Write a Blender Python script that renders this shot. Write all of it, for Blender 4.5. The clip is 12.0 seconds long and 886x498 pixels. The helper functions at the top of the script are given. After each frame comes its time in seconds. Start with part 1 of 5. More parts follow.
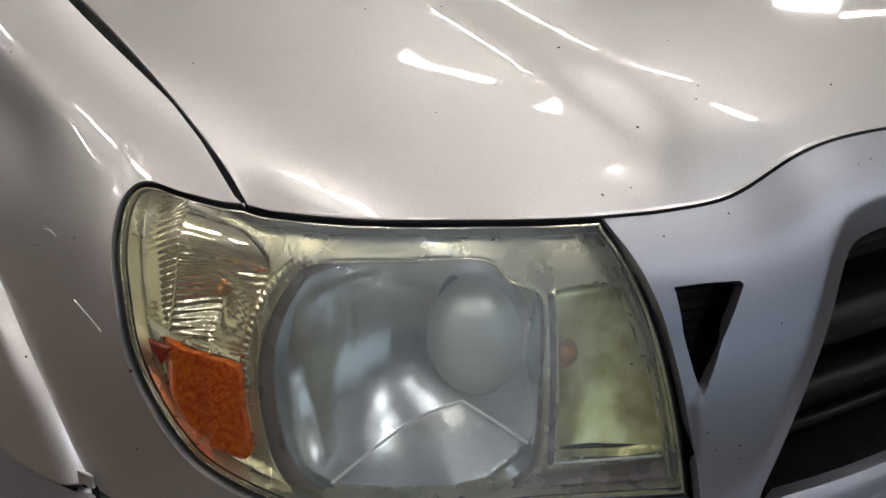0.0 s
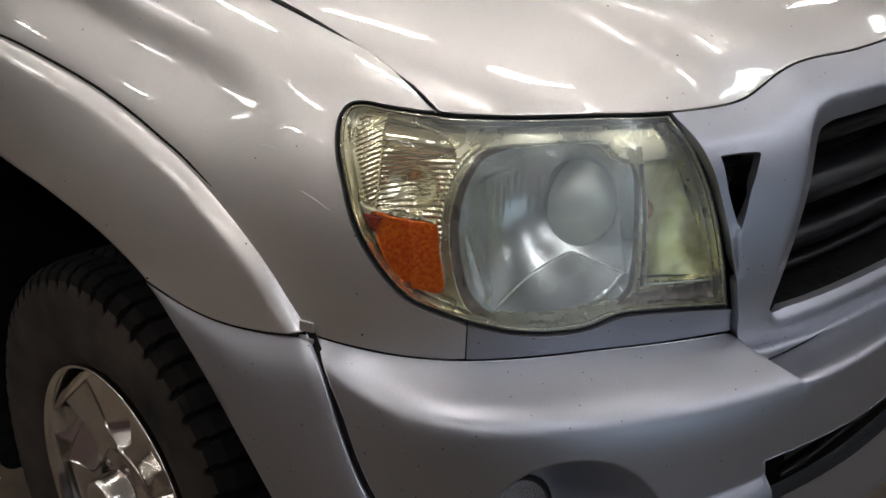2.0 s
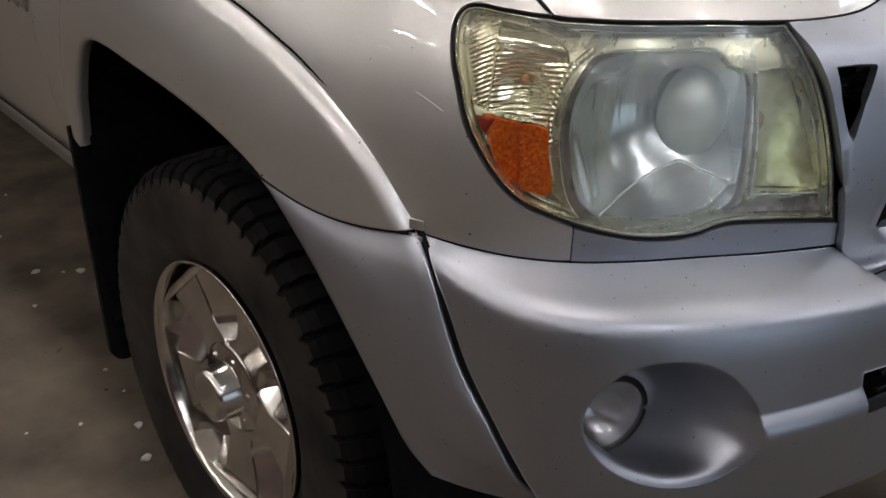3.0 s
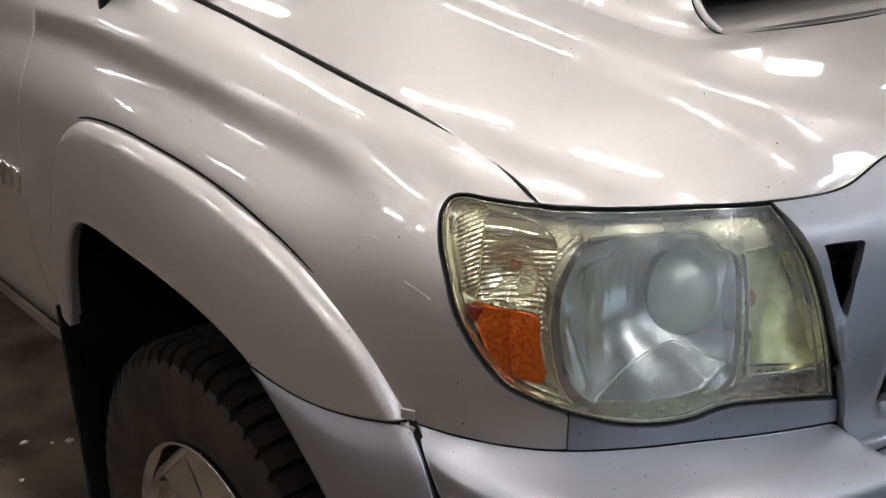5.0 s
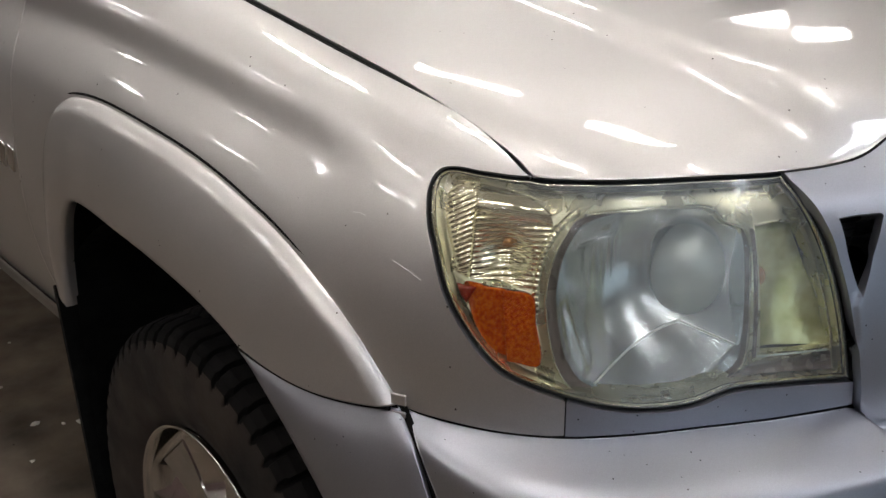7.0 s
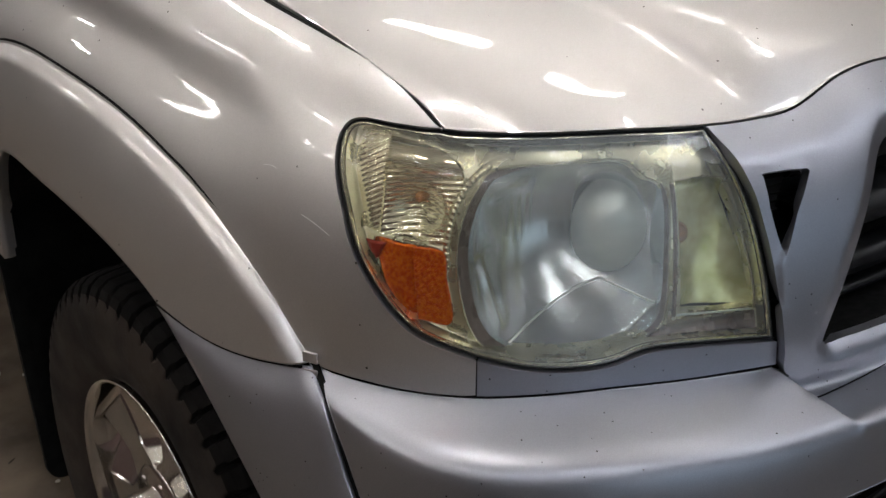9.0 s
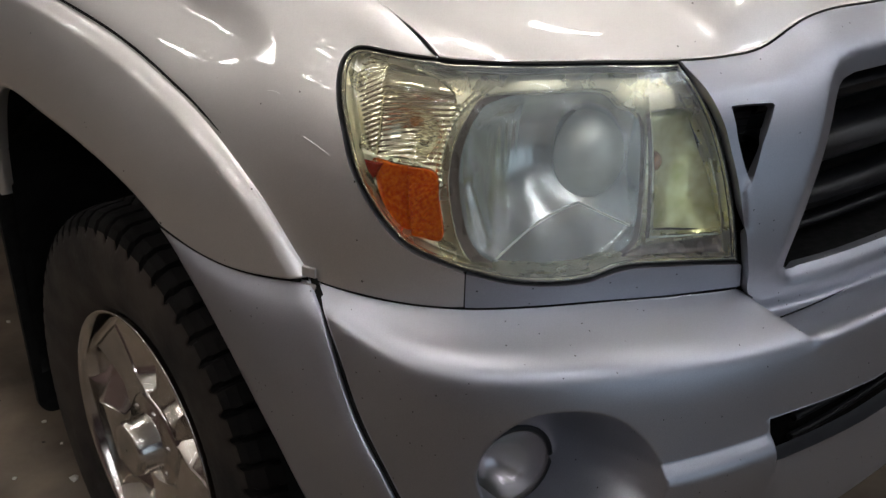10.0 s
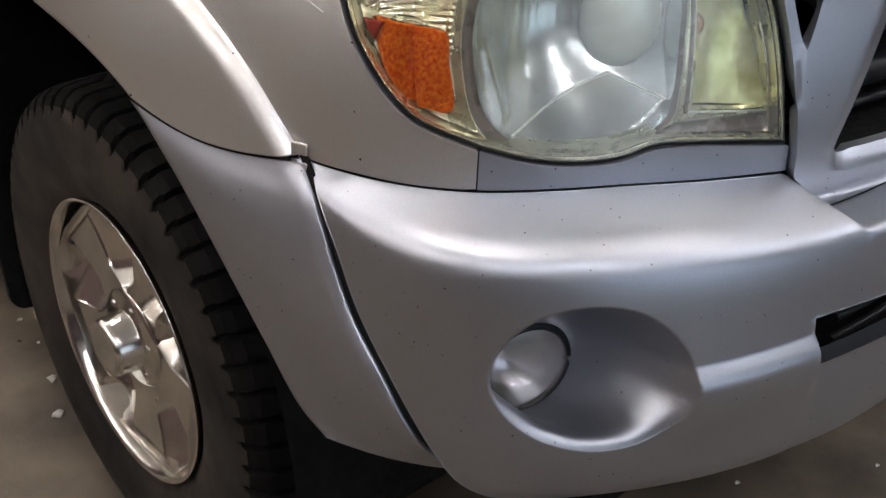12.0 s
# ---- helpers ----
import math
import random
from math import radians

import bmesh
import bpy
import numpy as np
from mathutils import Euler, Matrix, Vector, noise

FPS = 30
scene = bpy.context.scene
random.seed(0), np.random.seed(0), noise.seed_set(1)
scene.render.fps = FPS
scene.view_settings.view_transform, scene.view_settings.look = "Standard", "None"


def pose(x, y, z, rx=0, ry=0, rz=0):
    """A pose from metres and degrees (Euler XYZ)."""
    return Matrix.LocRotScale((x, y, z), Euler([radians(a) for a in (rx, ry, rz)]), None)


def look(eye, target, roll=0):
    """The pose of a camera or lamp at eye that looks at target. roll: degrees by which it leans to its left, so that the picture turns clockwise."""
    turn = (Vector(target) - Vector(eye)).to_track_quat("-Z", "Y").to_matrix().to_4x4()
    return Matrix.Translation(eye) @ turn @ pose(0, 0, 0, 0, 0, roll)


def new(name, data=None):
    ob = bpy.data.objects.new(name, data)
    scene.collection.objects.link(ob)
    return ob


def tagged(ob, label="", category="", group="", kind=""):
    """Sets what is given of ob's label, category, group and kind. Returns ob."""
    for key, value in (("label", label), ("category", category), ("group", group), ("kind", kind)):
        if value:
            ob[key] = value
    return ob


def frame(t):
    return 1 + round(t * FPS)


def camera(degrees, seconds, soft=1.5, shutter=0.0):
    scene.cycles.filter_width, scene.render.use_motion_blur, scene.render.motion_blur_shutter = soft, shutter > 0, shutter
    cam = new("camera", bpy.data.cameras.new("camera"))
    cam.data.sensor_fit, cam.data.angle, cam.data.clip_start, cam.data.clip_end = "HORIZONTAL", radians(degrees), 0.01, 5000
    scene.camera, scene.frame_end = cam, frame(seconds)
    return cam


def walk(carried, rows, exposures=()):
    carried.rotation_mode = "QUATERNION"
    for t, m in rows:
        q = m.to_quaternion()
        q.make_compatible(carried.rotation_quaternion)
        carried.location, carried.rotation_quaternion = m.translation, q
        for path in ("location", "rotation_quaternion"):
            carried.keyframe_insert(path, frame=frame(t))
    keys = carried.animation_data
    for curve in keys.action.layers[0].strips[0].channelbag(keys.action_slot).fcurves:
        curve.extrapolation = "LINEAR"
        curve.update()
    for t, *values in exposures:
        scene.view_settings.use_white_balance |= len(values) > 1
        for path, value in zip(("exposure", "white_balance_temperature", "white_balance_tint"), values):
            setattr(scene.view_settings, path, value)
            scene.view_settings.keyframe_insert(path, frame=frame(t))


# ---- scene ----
from mathutils.geometry import delaunay_2d_cdt

cam = camera(46.3, 12.0)
PATH = [
    (0, (-1.082, -1.206, 1.401), (-0.013, 0.261, 0.562), 1.7),
    (0.5, (-1.314, -1.24, 1.395), (0.045, 0.01, 0.627), 2.7),
    (1, (-1.448, -1.292, 1.416), (-0.036, -0.104, 0.645), 2.5),
    (1.5, (-1.493, -1.295, 1.414), (-0.112, -0.068, 0.648), 2.4),
    (2, (-1.521, -1.293, 1.407), (-0.2, -0.018, 0.614), 2.2),
    (2.5, (-1.543, -1.292, 1.398), (-0.306, 0.023, 0.535), 2.0),
    (3, (-1.568, -1.298, 1.396), (-0.398, 0.03, 0.466), 2.1),
    (3.5, (-1.562, -1.289, 1.401), (-0.38, 0.071, 0.533), 2.1),
    (5.5, (-1.537, -1.268, 1.445), (-0.285, 0.138, 0.769), 0.2),
    (6, (-1.531, -1.258, 1.444), (-0.281, 0.143, 0.755), 0.0),
    (6.5, (-1.51, -1.255, 1.437), (-0.282, 0.154, 0.727), -0.3),
    (7, (-1.478, -1.258, 1.422), (-0.285, 0.17, 0.689), -0.5),
    (9, (-1.395, -1.287, 1.413), (-0.22, 0.107, 0.593), -0.1),
    (9.5, (-1.438, -1.321, 1.397), (-0.238, 0.055, 0.58), 0.9),
    (10, (-1.472, -1.344, 1.391), (-0.264, -0.001, 0.533), 1.6),
    (10.5, (-1.491, -1.351, 1.374), (-0.288, -0.027, 0.481), 2.1),
    (11, (-1.495, -1.334, 1.339), (-0.301, -0.013, 0.427), 2.4),
    (11.5, (-1.479, -1.309, 1.31), (-0.291, -0.009, 0.362), 2.6),
    (12, (-1.415, -1.254, 1.309), (-0.244, 0.007, 0.291), 2.5),
]
EXPOSURES = [(0.0, 0.37), (1.0, 0.47), (2.5, 0.57), (3.5, 0.77), (6.0, 0.60), (7.0, 0.60), (9.0, 0.54), (9.5, 0.51), (10.5, 0.68), (11.0, 0.95), (12.0, 1.35)]
walk(cam, [(t, look(eye, target, roll)) for t, eye, target, roll in PATH], EXPOSURES)

# ---- light of the workshop ----
world = bpy.data.worlds.new("workshop_world")
scene.world = world
world.use_nodes = True
world.node_tree.nodes["Background"].inputs[0].default_value = (0.9, 0.85, 0.8, 1)
world.node_tree.nodes["Background"].inputs[1].default_value = 0.02
scene.view_settings.exposure = 0.0
LAMP_POWER = 37.0
CEILING = 3.3


# ---- materials ----
def nodes_of(name):
    m = bpy.data.materials.new(name)
    m.use_nodes = True
    nt = m.node_tree
    nt.nodes.clear()
    out = nt.nodes.new("ShaderNodeOutputMaterial")
    return m, nt, out


def node(nt, kind, **values):
    n = nt.nodes.new(kind)
    for key, value in values.items():
        n.inputs[key.replace("_", " ")].default_value = value
    return n


def rgba(c):
    return (c[0], c[1], c[2], 1.0)


def noise_ramp(nt, scale, low, high, c0, c1, detail=5.0, coord=None):
    """Colours c0 to c1 over noise of that scale (per metre)."""
    n = node(nt, "ShaderNodeTexNoise", Scale=scale, Detail=detail)
    if coord is not None:
        nt.links.new(coord, n.inputs["Vector"])
    r = nt.nodes.new("ShaderNodeValToRGB")
    r.color_ramp.elements[0].position, r.color_ramp.elements[1].position = low, high
    r.color_ramp.elements[0].color, r.color_ramp.elements[1].color = rgba(c0), rgba(c1)
    nt.links.new(n.outputs["Fac"], r.inputs["Fac"])
    return r.outputs["Color"]


def surface(name, c0, c1, scale=8.0, rough=(0.4, 0.6), metal=0.0, bump=0.0, bump_scale=200.0, coat=0.0, coat_rough=0.03, spec=0.5, low=0.35, high=0.65):
    m, nt, out = nodes_of(name)
    co = nt.nodes.new("ShaderNodeTexCoord").outputs["Object"]
    b = node(nt, "ShaderNodeBsdfPrincipled", Metallic=metal)
    b.inputs["Coat Weight"].default_value = coat
    b.inputs["Coat Roughness"].default_value = coat_rough
    b.inputs["Specular IOR Level"].default_value = spec
    nt.links.new(noise_ramp(nt, scale, low, high, c0, c1, coord=co), b.inputs["Base Color"])
    r = noise_ramp(nt, scale * 2.7, 0.3, 0.7, (rough[0],) * 3, (rough[1],) * 3, coord=co)
    nt.links.new(r, b.inputs["Roughness"])
    if bump:
        n = node(nt, "ShaderNodeTexNoise", Scale=bump_scale, Detail=4.0)
        nt.links.new(co, n.inputs["Vector"])
        bp = node(nt, "ShaderNodeBump", Strength=bump, Distance=0.002)
        nt.links.new(n.outputs["Fac"], bp.inputs["Height"])
        nt.links.new(bp.outputs["Normal"], b.inputs["Normal"])
    nt.links.new(b.outputs["BSDF"], out.inputs["Surface"])
    return m


def car_paint(name, base, metal=0.75, rough=(0.33, 0.39), coat=1.0, coat_rough=(0.02, 0.05), grime=1.0):
    """Silver metallic paint: fine flake sparkle, a clear coat, a thin film of dust and specks of road grime."""
    m, nt, out = nodes_of(name)
    co = nt.nodes.new("ShaderNodeTexCoord").outputs["Object"]
    b = node(nt, "ShaderNodeBsdfPrincipled", Metallic=metal)
    flake = noise_ramp(nt, 900.0, 0.3, 0.7, [v * 0.93 for v in base], [v * 1.05 for v in base], detail=2.0, coord=co)
    # dark specks
    v = node(nt, "ShaderNodeTexVoronoi", Scale=44.0 + 14.0 * grime)
    nt.links.new(co, v.inputs["Vector"])
    near = nt.nodes.new("ShaderNodeMath")
    near.operation = "LESS_THAN"
    near.inputs[1].default_value = 0.070
    nt.links.new(v.outputs["Distance"], near.inputs[0])
    patch = noise_ramp(nt, 23.0, 0.66 - 0.08 * grime, 0.70 - 0.08 * grime, (0, 0, 0), (1, 1, 1), detail=1.0, coord=co)
    both = nt.nodes.new("ShaderNodeMath")
    both.operation = "MULTIPLY"
    nt.links.new(near.outputs[0], both.inputs[0])
    nt.links.new(patch, both.inputs[1])
    mix = nt.nodes.new("ShaderNodeMixRGB")
    nt.links.new(both.outputs[0], mix.inputs["Fac"])
    nt.links.new(flake, mix.inputs[1])
    mix.inputs[2].default_value = (0.05, 0.045, 0.04, 1)
    nt.links.new(mix.outputs[0], b.inputs["Base Color"])
    nt.links.new(noise_ramp(nt, 6.0, 0.3, 0.7, (rough[0],) * 3, (rough[1],) * 3, coord=co), b.inputs["Roughness"])
    b.inputs["Coat Weight"].default_value = coat
    nt.links.new(noise_ramp(nt, 11.0, 0.4, 0.8, (coat_rough[0],) * 3, (coat_rough[1],) * 3, coord=co), b.inputs["Coat Roughness"])
    n = node(nt, "ShaderNodeTexNoise", Scale=260.0, Detail=2.0)
    nt.links.new(co, n.inputs["Vector"])
    bp = node(nt, "ShaderNodeBump", Strength=0.03, Distance=0.001)
    nt.links.new(n.outputs["Fac"], bp.inputs["Height"])
    nt.links.new(bp.outputs["Normal"], b.inputs["Coat Normal"])
    nt.links.new(b.outputs["BSDF"], out.inputs["Surface"])
    return m


def clear_cover(name, tint, haze, haze_low, haze_high):
    """A clear plastic cover, clouded by age."""
    m, nt, out = nodes_of(name)
    co = nt.nodes.new("ShaderNodeTexCoord").outputs["Object"]
    tr = node(nt, "ShaderNodeBsdfTransparent", Color=rgba(tint))
    df = node(nt, "ShaderNodeBsdfDiffuse", Color=rgba(haze))
    gl = node(nt, "ShaderNodeBsdfGlossy", Roughness=0.14)
    fr = node(nt, "ShaderNodeFresnel", IOR=1.35)
    # wiped along the cover, so that the clouding runs in level smears
    wipe = node(nt, "ShaderNodeMapping", Scale=(1.0, 1.0, 3.2))
    nt.links.new(co, wipe.inputs["Vector"])
    cloud = noise_ramp(nt, 13.0, 0.25, 0.80, (haze_low,) * 3, (haze_high,) * 3, detail=3.0, coord=wipe.outputs[0])
    # less clouded round the corner, on the side of the truck
    xyz = nt.nodes.new("ShaderNodeSeparateXYZ")
    nt.links.new(co, xyz.inputs[0])
    size = nt.nodes.new("ShaderNodeMath")
    size.operation = "ABSOLUTE"
    nt.links.new(xyz.outputs[0], size.inputs[0])
    fade = node(nt, "ShaderNodeMapRange")
    for key, value in (("From Min", 0.77), ("From Max", 0.84), ("To Min", 1.0), ("To Max", 0.0)):
        fade.inputs[key].default_value = value
    nt.links.new(size.outputs[0], fade.inputs["Value"])
    product = nt.nodes.new("ShaderNodeMath")
    product.operation = "MULTIPLY"
    nt.links.new(cloud, product.inputs[0])
    # the upper part of the corner is clouded and yellow, the lower clear
    corner = node(nt, "ShaderNodeMapRange")
    for key, value in (("From Min", 1.02), ("From Max", 1.10), ("To Min", 0.04), ("To Max", 0.60)):
        corner.inputs[key].default_value = value
    nt.links.new(xyz.outputs[2], corner.inputs["Value"])
    keep = node(nt, "ShaderNodeMath")
    keep.operation = "MAXIMUM"
    nt.links.new(fade.outputs[0], keep.inputs[0])
    nt.links.new(corner.outputs[0], keep.inputs[1])
    nt.links.new(keep.outputs[0], product.inputs[1])
    tone = nt.nodes.new("ShaderNodeMixRGB")
    nt.links.new(fade.outputs[0], tone.inputs["Fac"])
    tone.inputs[1].default_value = (0.90, 0.84, 0.60, 1)
    tone.inputs[2].default_value = rgba(haze)
    nt.links.new(tone.outputs[0], df.inputs["Color"])
    inner_end = node(nt, "ShaderNodeMapRange")
    for key, value in (("From Min", 0.60), ("From Max", 0.65), ("To Min", 0.35), ("To Max", 1.0)):
        inner_end.inputs[key].default_value = value
    nt.links.new(size.outputs[0], inner_end.inputs["Value"])
    again = nt.nodes.new("ShaderNodeMath")
    again.operation = "MULTIPLY"
    nt.links.new(product.outputs[0], again.inputs[0])
    nt.links.new(inner_end.outputs[0], again.inputs[1])
    cloud = again.outputs[0]
    # specks of dirt on the plastic
    v = node(nt, "ShaderNodeTexVoronoi", Scale=52.0)
    nt.links.new(co, v.inputs["Vector"])
    speck = nt.nodes.new("ShaderNodeMath")
    speck.operation = "LESS_THAN"
    worn = noise_ramp(nt, 31.0, 0.45, 0.68, (0.0, 0.0, 0.0), (0.075, 0.075, 0.075), detail=1.0, coord=co)
    nt.links.new(v.outputs["Distance"], speck.inputs[0])
    nt.links.new(worn, speck.inputs[1])
    dirt = node(nt, "ShaderNodeBsdfDiffuse", Color=(0.03, 0.027, 0.024, 1))
    clear = nt.nodes.new("ShaderNodeMixShader")
    nt.links.new(speck.outputs[0], clear.inputs["Fac"])
    nt.links.new(tr.outputs[0], clear.inputs[1])
    nt.links.new(dirt.outputs[0], clear.inputs[2])
    inner = nt.nodes.new("ShaderNodeMixShader")
    nt.links.new(cloud, inner.inputs["Fac"])
    nt.links.new(clear.outputs[0], inner.inputs[1])
    nt.links.new(df.outputs[0], inner.inputs[2])
    outer = nt.nodes.new("ShaderNodeMixShader")
    nt.links.new(fr.outputs[0], outer.inputs["Fac"])
    nt.links.new(inner.outputs[0], outer.inputs[1])
    nt.links.new(gl.outputs[0], outer.inputs[2])
    nt.links.new(outer.outputs[0], out.inputs["Surface"])
    return m


def glow(name, colour, strength):
    m, nt, out = nodes_of(name)
    e = node(nt, "ShaderNodeEmission", Color=rgba(colour), Strength=strength)
    nt.links.new(e.outputs[0], out.inputs["Surface"])
    return m


PAINT = car_paint("silver_paint", (0.66, 0.638, 0.622), 1.0, (0.45, 0.51), coat_rough=(0.015, 0.04))
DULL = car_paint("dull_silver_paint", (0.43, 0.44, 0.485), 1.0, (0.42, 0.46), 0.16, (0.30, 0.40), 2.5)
BLACK = surface("black_plastic", (0.006, 0.006, 0.007), (0.014, 0.014, 0.015), 14.0, (0.38, 0.5), bump=0.1, spec=0.35)
GRILLE = surface("grille_plastic", (0.004, 0.004, 0.0045), (0.008, 0.008, 0.009), 14.0, (0.32, 0.45), bump=0.1, spec=0.22)
RUBBER = surface("black_rubber", (0.004, 0.004, 0.004), (0.008, 0.008, 0.0075), 30.0, (0.6, 0.8), bump=0.1, spec=0.12)
TYRE = surface("tyre_rubber", (0.003, 0.0028, 0.0028), (0.008, 0.0070, 0.0066), 9.0, (0.7, 0.9), bump=0.3, bump_scale=120.0, spec=0.13)
DUSTY = surface("dusty_tyre_rubber", (0.014, 0.0122, 0.0112), (0.044, 0.0345, 0.0280), 7.0, (0.75, 0.95), bump=0.3, bump_scale=120.0, spec=0.22)
CHROME = surface("chrome", (0.62, 0.60, 0.57), (0.75, 0.73, 0.70), 12.0, (0.14, 0.24), metal=1.0)
WHEEL_CHROME = surface("wheel_chrome", (0.60, 0.57, 0.53), (0.76, 0.72, 0.67), 16.0, (0.14, 0.22), metal=1.0)
MIRROR = surface("lamp_reflector", (0.52, 0.57, 0.62), (0.76, 0.79, 0.82), 9.0, (0.18, 0.27), metal=1.0, bump=0.22, bump_scale=38.0)
OLIVE = surface("yellowed_lens", (0.44, 0.45, 0.11), (0.95, 0.95, 0.55), 40.0, (0.12, 0.24), metal=0.5, bump=0.35, bump_scale=90.0)
HAZY = surface("hazy_shield", (0.58, 0.65, 0.64), (0.70, 0.76, 0.74), 12.0, (0.30, 0.40), metal=0.5)
AMBER = surface("amber_plastic", (0.68, 0.066, 0.002), (1.0, 0.25, 0.013), 300.0, (0.10, 0.18), metal=0.6, bump=0.5, bump_scale=330.0, coat=1.0, low=0.38, high=0.66)
BULB = surface("amber_bulb", (0.50, 0.22, 0.07), (0.66, 0.34, 0.14), 60.0, (0.1, 0.2), metal=0.7)
DARK_RED = surface("dark_red_plastic", (0.16, 0.012, 0.006), (0.24, 0.022, 0.010), 60.0, (0.15, 0.25), coat=0.6)
SHINY_GOLD = surface("yellowed_chrome", (0.70, 0.66, 0.48), (0.86, 0.82, 0.66), 30.0, (0.08, 0.16), metal=0.95)
RIM_GREY = surface("lamp_bezel", (0.56, 0.54, 0.40), (0.84, 0.81, 0.62), 16.0, (0.22, 0.34), metal=0.9, bump=0.25, bump_scale=26.0)
PALE_EDGE = surface("facet_edge_highlight", (0.74, 0.78, 0.78), (0.88, 0.90, 0.89), 30.0, (0.30, 0.40), metal=0.25)
COLLAR = surface("brown_collar", (0.075, 0.055, 0.052), (0.13, 0.10, 0.092), 16.0, (0.22, 0.35), metal=0.3)
RIBBED = surface("ribbed_corner_chrome", (0.80, 0.75, 0.56), (0.94, 0.90, 0.74), 22.0, (0.08, 0.15), metal=0.92)
STRIP = surface("reddish_strip", (0.15, 0.115, 0.105), (0.26, 0.21, 0.19), 24.0, (0.15, 0.35), metal=0.5)
BEZEL = surface("grey_bezel", (0.16, 0.16, 0.15), (0.24, 0.24, 0.22), 10.0, (0.25, 0.4), metal=0.6)
LENS = clear_cover("headlight_cover", (0.96, 0.95, 0.89), (0.74, 0.80, 0.81), 0.17, 0.30)
FOGLENS = clear_cover("fog_cover", (0.86, 0.80, 0.80), (0.40, 0.33, 0.34), 0.26, 0.46)
CONCRETE = surface("concrete_floor", (0.040, 0.030, 0.021), (0.168, 0.127, 0.090), 4.5, (0.5, 0.75), bump=0.4, bump_scale=60.0, low=0.3, high=0.7)
WALLPAINT = surface("wall_paint", (0.053, 0.031, 0.035), (0.093, 0.056, 0.062), 1.2, (0.6, 0.8), bump=0.2, bump_scale=40.0)
PALEWALL = surface("pale_wall_paint", (0.104, 0.067, 0.064), (0.154, 0.102, 0.097), 1.2, (0.6, 0.8), bump=0.2, bump_scale=40.0)
CEILPAINT = surface("ceiling_paint", (0.58, 0.54, 0.505), (0.66, 0.62, 0.58), 0.8, (0.7, 0.9))
COOL_FILL = glow("cool_fill_diffuser", (0.90, 0.93, 1.0), LAMP_POWER * 0.52)
TUBE = glow("fluorescent_diffuser", (1.0, 0.965, 0.93), LAMP_POWER)
FRONT_FILL = glow("front_fill_pane", (0.66, 0.82, 1.0), 0.66)
GLASS = surface("tinted_glass", (0.012, 0.013, 0.014), (0.018, 0.02, 0.021), 3.0, (0.02, 0.05))
HOUSING = surface("lamp_housing", (0.7, 0.7, 0.68), (0.8, 0.8, 0.78), 5.0, (0.35, 0.5))
DIRT = surface("dark_dirt", (0.012, 0.009, 0.007), (0.026, 0.020, 0.015), 30.0, (0.7, 0.9))
DEBRIS = surface("pale_debris", (0.5, 0.47, 0.42), (0.62, 0.6, 0.55), 30.0, (0.6, 0.8))


# ---- mesh helpers ----
def link_mesh(name, verts, faces, material, parent=None, label="", smooth=True):
    me = bpy.data.meshes.new(name)
    me.from_pydata([tuple(map(float, v)) for v in verts], [], faces)
    me.materials.append(material)
    if smooth:
        me.polygons.foreach_set("use_smooth", [True] * len(me.polygons))
    me.update()
    ob = new(name, me)
    if parent is not None:
        ob.parent = parent
    if label:
        tagged(ob, label)
    return ob


def part(name, bm, material, parent=None, label="", smooth=True):
    me = bpy.data.meshes.new(name)
    bm.to_mesh(me)
    bm.free()
    me.materials.append(material)
    if smooth:
        me.polygons.foreach_set("use_smooth", [True] * len(me.polygons))
    ob = new(name, me)
    if parent is not None:
        ob.parent = parent
    if label:
        tagged(ob, label)
    return ob


def through_points(pts, n=60, closed=False):
    """A smooth curve through the points, evenly spaced."""
    c = np.asarray(pts, float)
    if closed:
        p = np.vstack([c[-1], c, c[0], c[1]])
        segs = len(c)
    else:
        p = np.vstack([2 * c[0] - c[1], c, 2 * c[-1] - c[-2]])
        segs = len(c) - 1
    u = np.linspace(0, segs - 1e-9, 40 * segs)
    i = u.astype(int)
    f = (u - i)[:, None]
    a, b, d, e = p[i], p[i + 1], p[i + 2], p[i + 3]
    q = 0.5 * (2 * b + (d - a) * f + (2 * a - 5 * b + 4 * d - e) * f**2 + (3 * b - a - 3 * d + e) * f**3)
    run = np.r_[0, np.cumsum(np.linalg.norm(np.diff(q, axis=0), axis=1))]
    want = np.linspace(0, run[-1], n + 1 if closed else n)
    if closed:
        want = want[:-1]
    return np.stack([np.interp(want, run, q[:, k]) for k in range(q.shape[1])], 1)


def inset_ring(poly, d):
    """The closed 2D polygon moved inwards by d."""
    area = np.sum(poly[:, 0] * np.roll(poly[:, 1], -1) - np.roll(poly[:, 0], -1) * poly[:, 1])
    t = np.roll(poly, -1, 0) - np.roll(poly, 1, 0)
    t /= np.linalg.norm(t, axis=1)[:, None] + 1e-9
    n = np.stack([-t[:, 1], t[:, 0]], 1) * np.sign(area)
    return poly + n * d


def inside(poly, p):
    x, y = p[:, 0][:, None], p[:, 1][:, None]
    x0, y0 = poly[:, 0][None], poly[:, 1][None]
    x1, y1 = np.roll(poly[:, 0], -1)[None], np.roll(poly[:, 1], -1)[None]
    cross = ((y0 > y) != (y1 > y)) & (x < (x1 - x0) * (y - y0) / (y1 - y0 + 1e-12) + x0)
    return cross.sum(1) % 2 == 1


def box_outline(a0, b0, a1, b1, n=40):
    """A rectangle's outline with many points."""
    c = [(a0, b0), (a1, b0), (a1, b1), (a0, b1)]
    return np.vstack([np.linspace(c[i], c[(i + 1) % 4], n)[:-1] for i in range(4)])


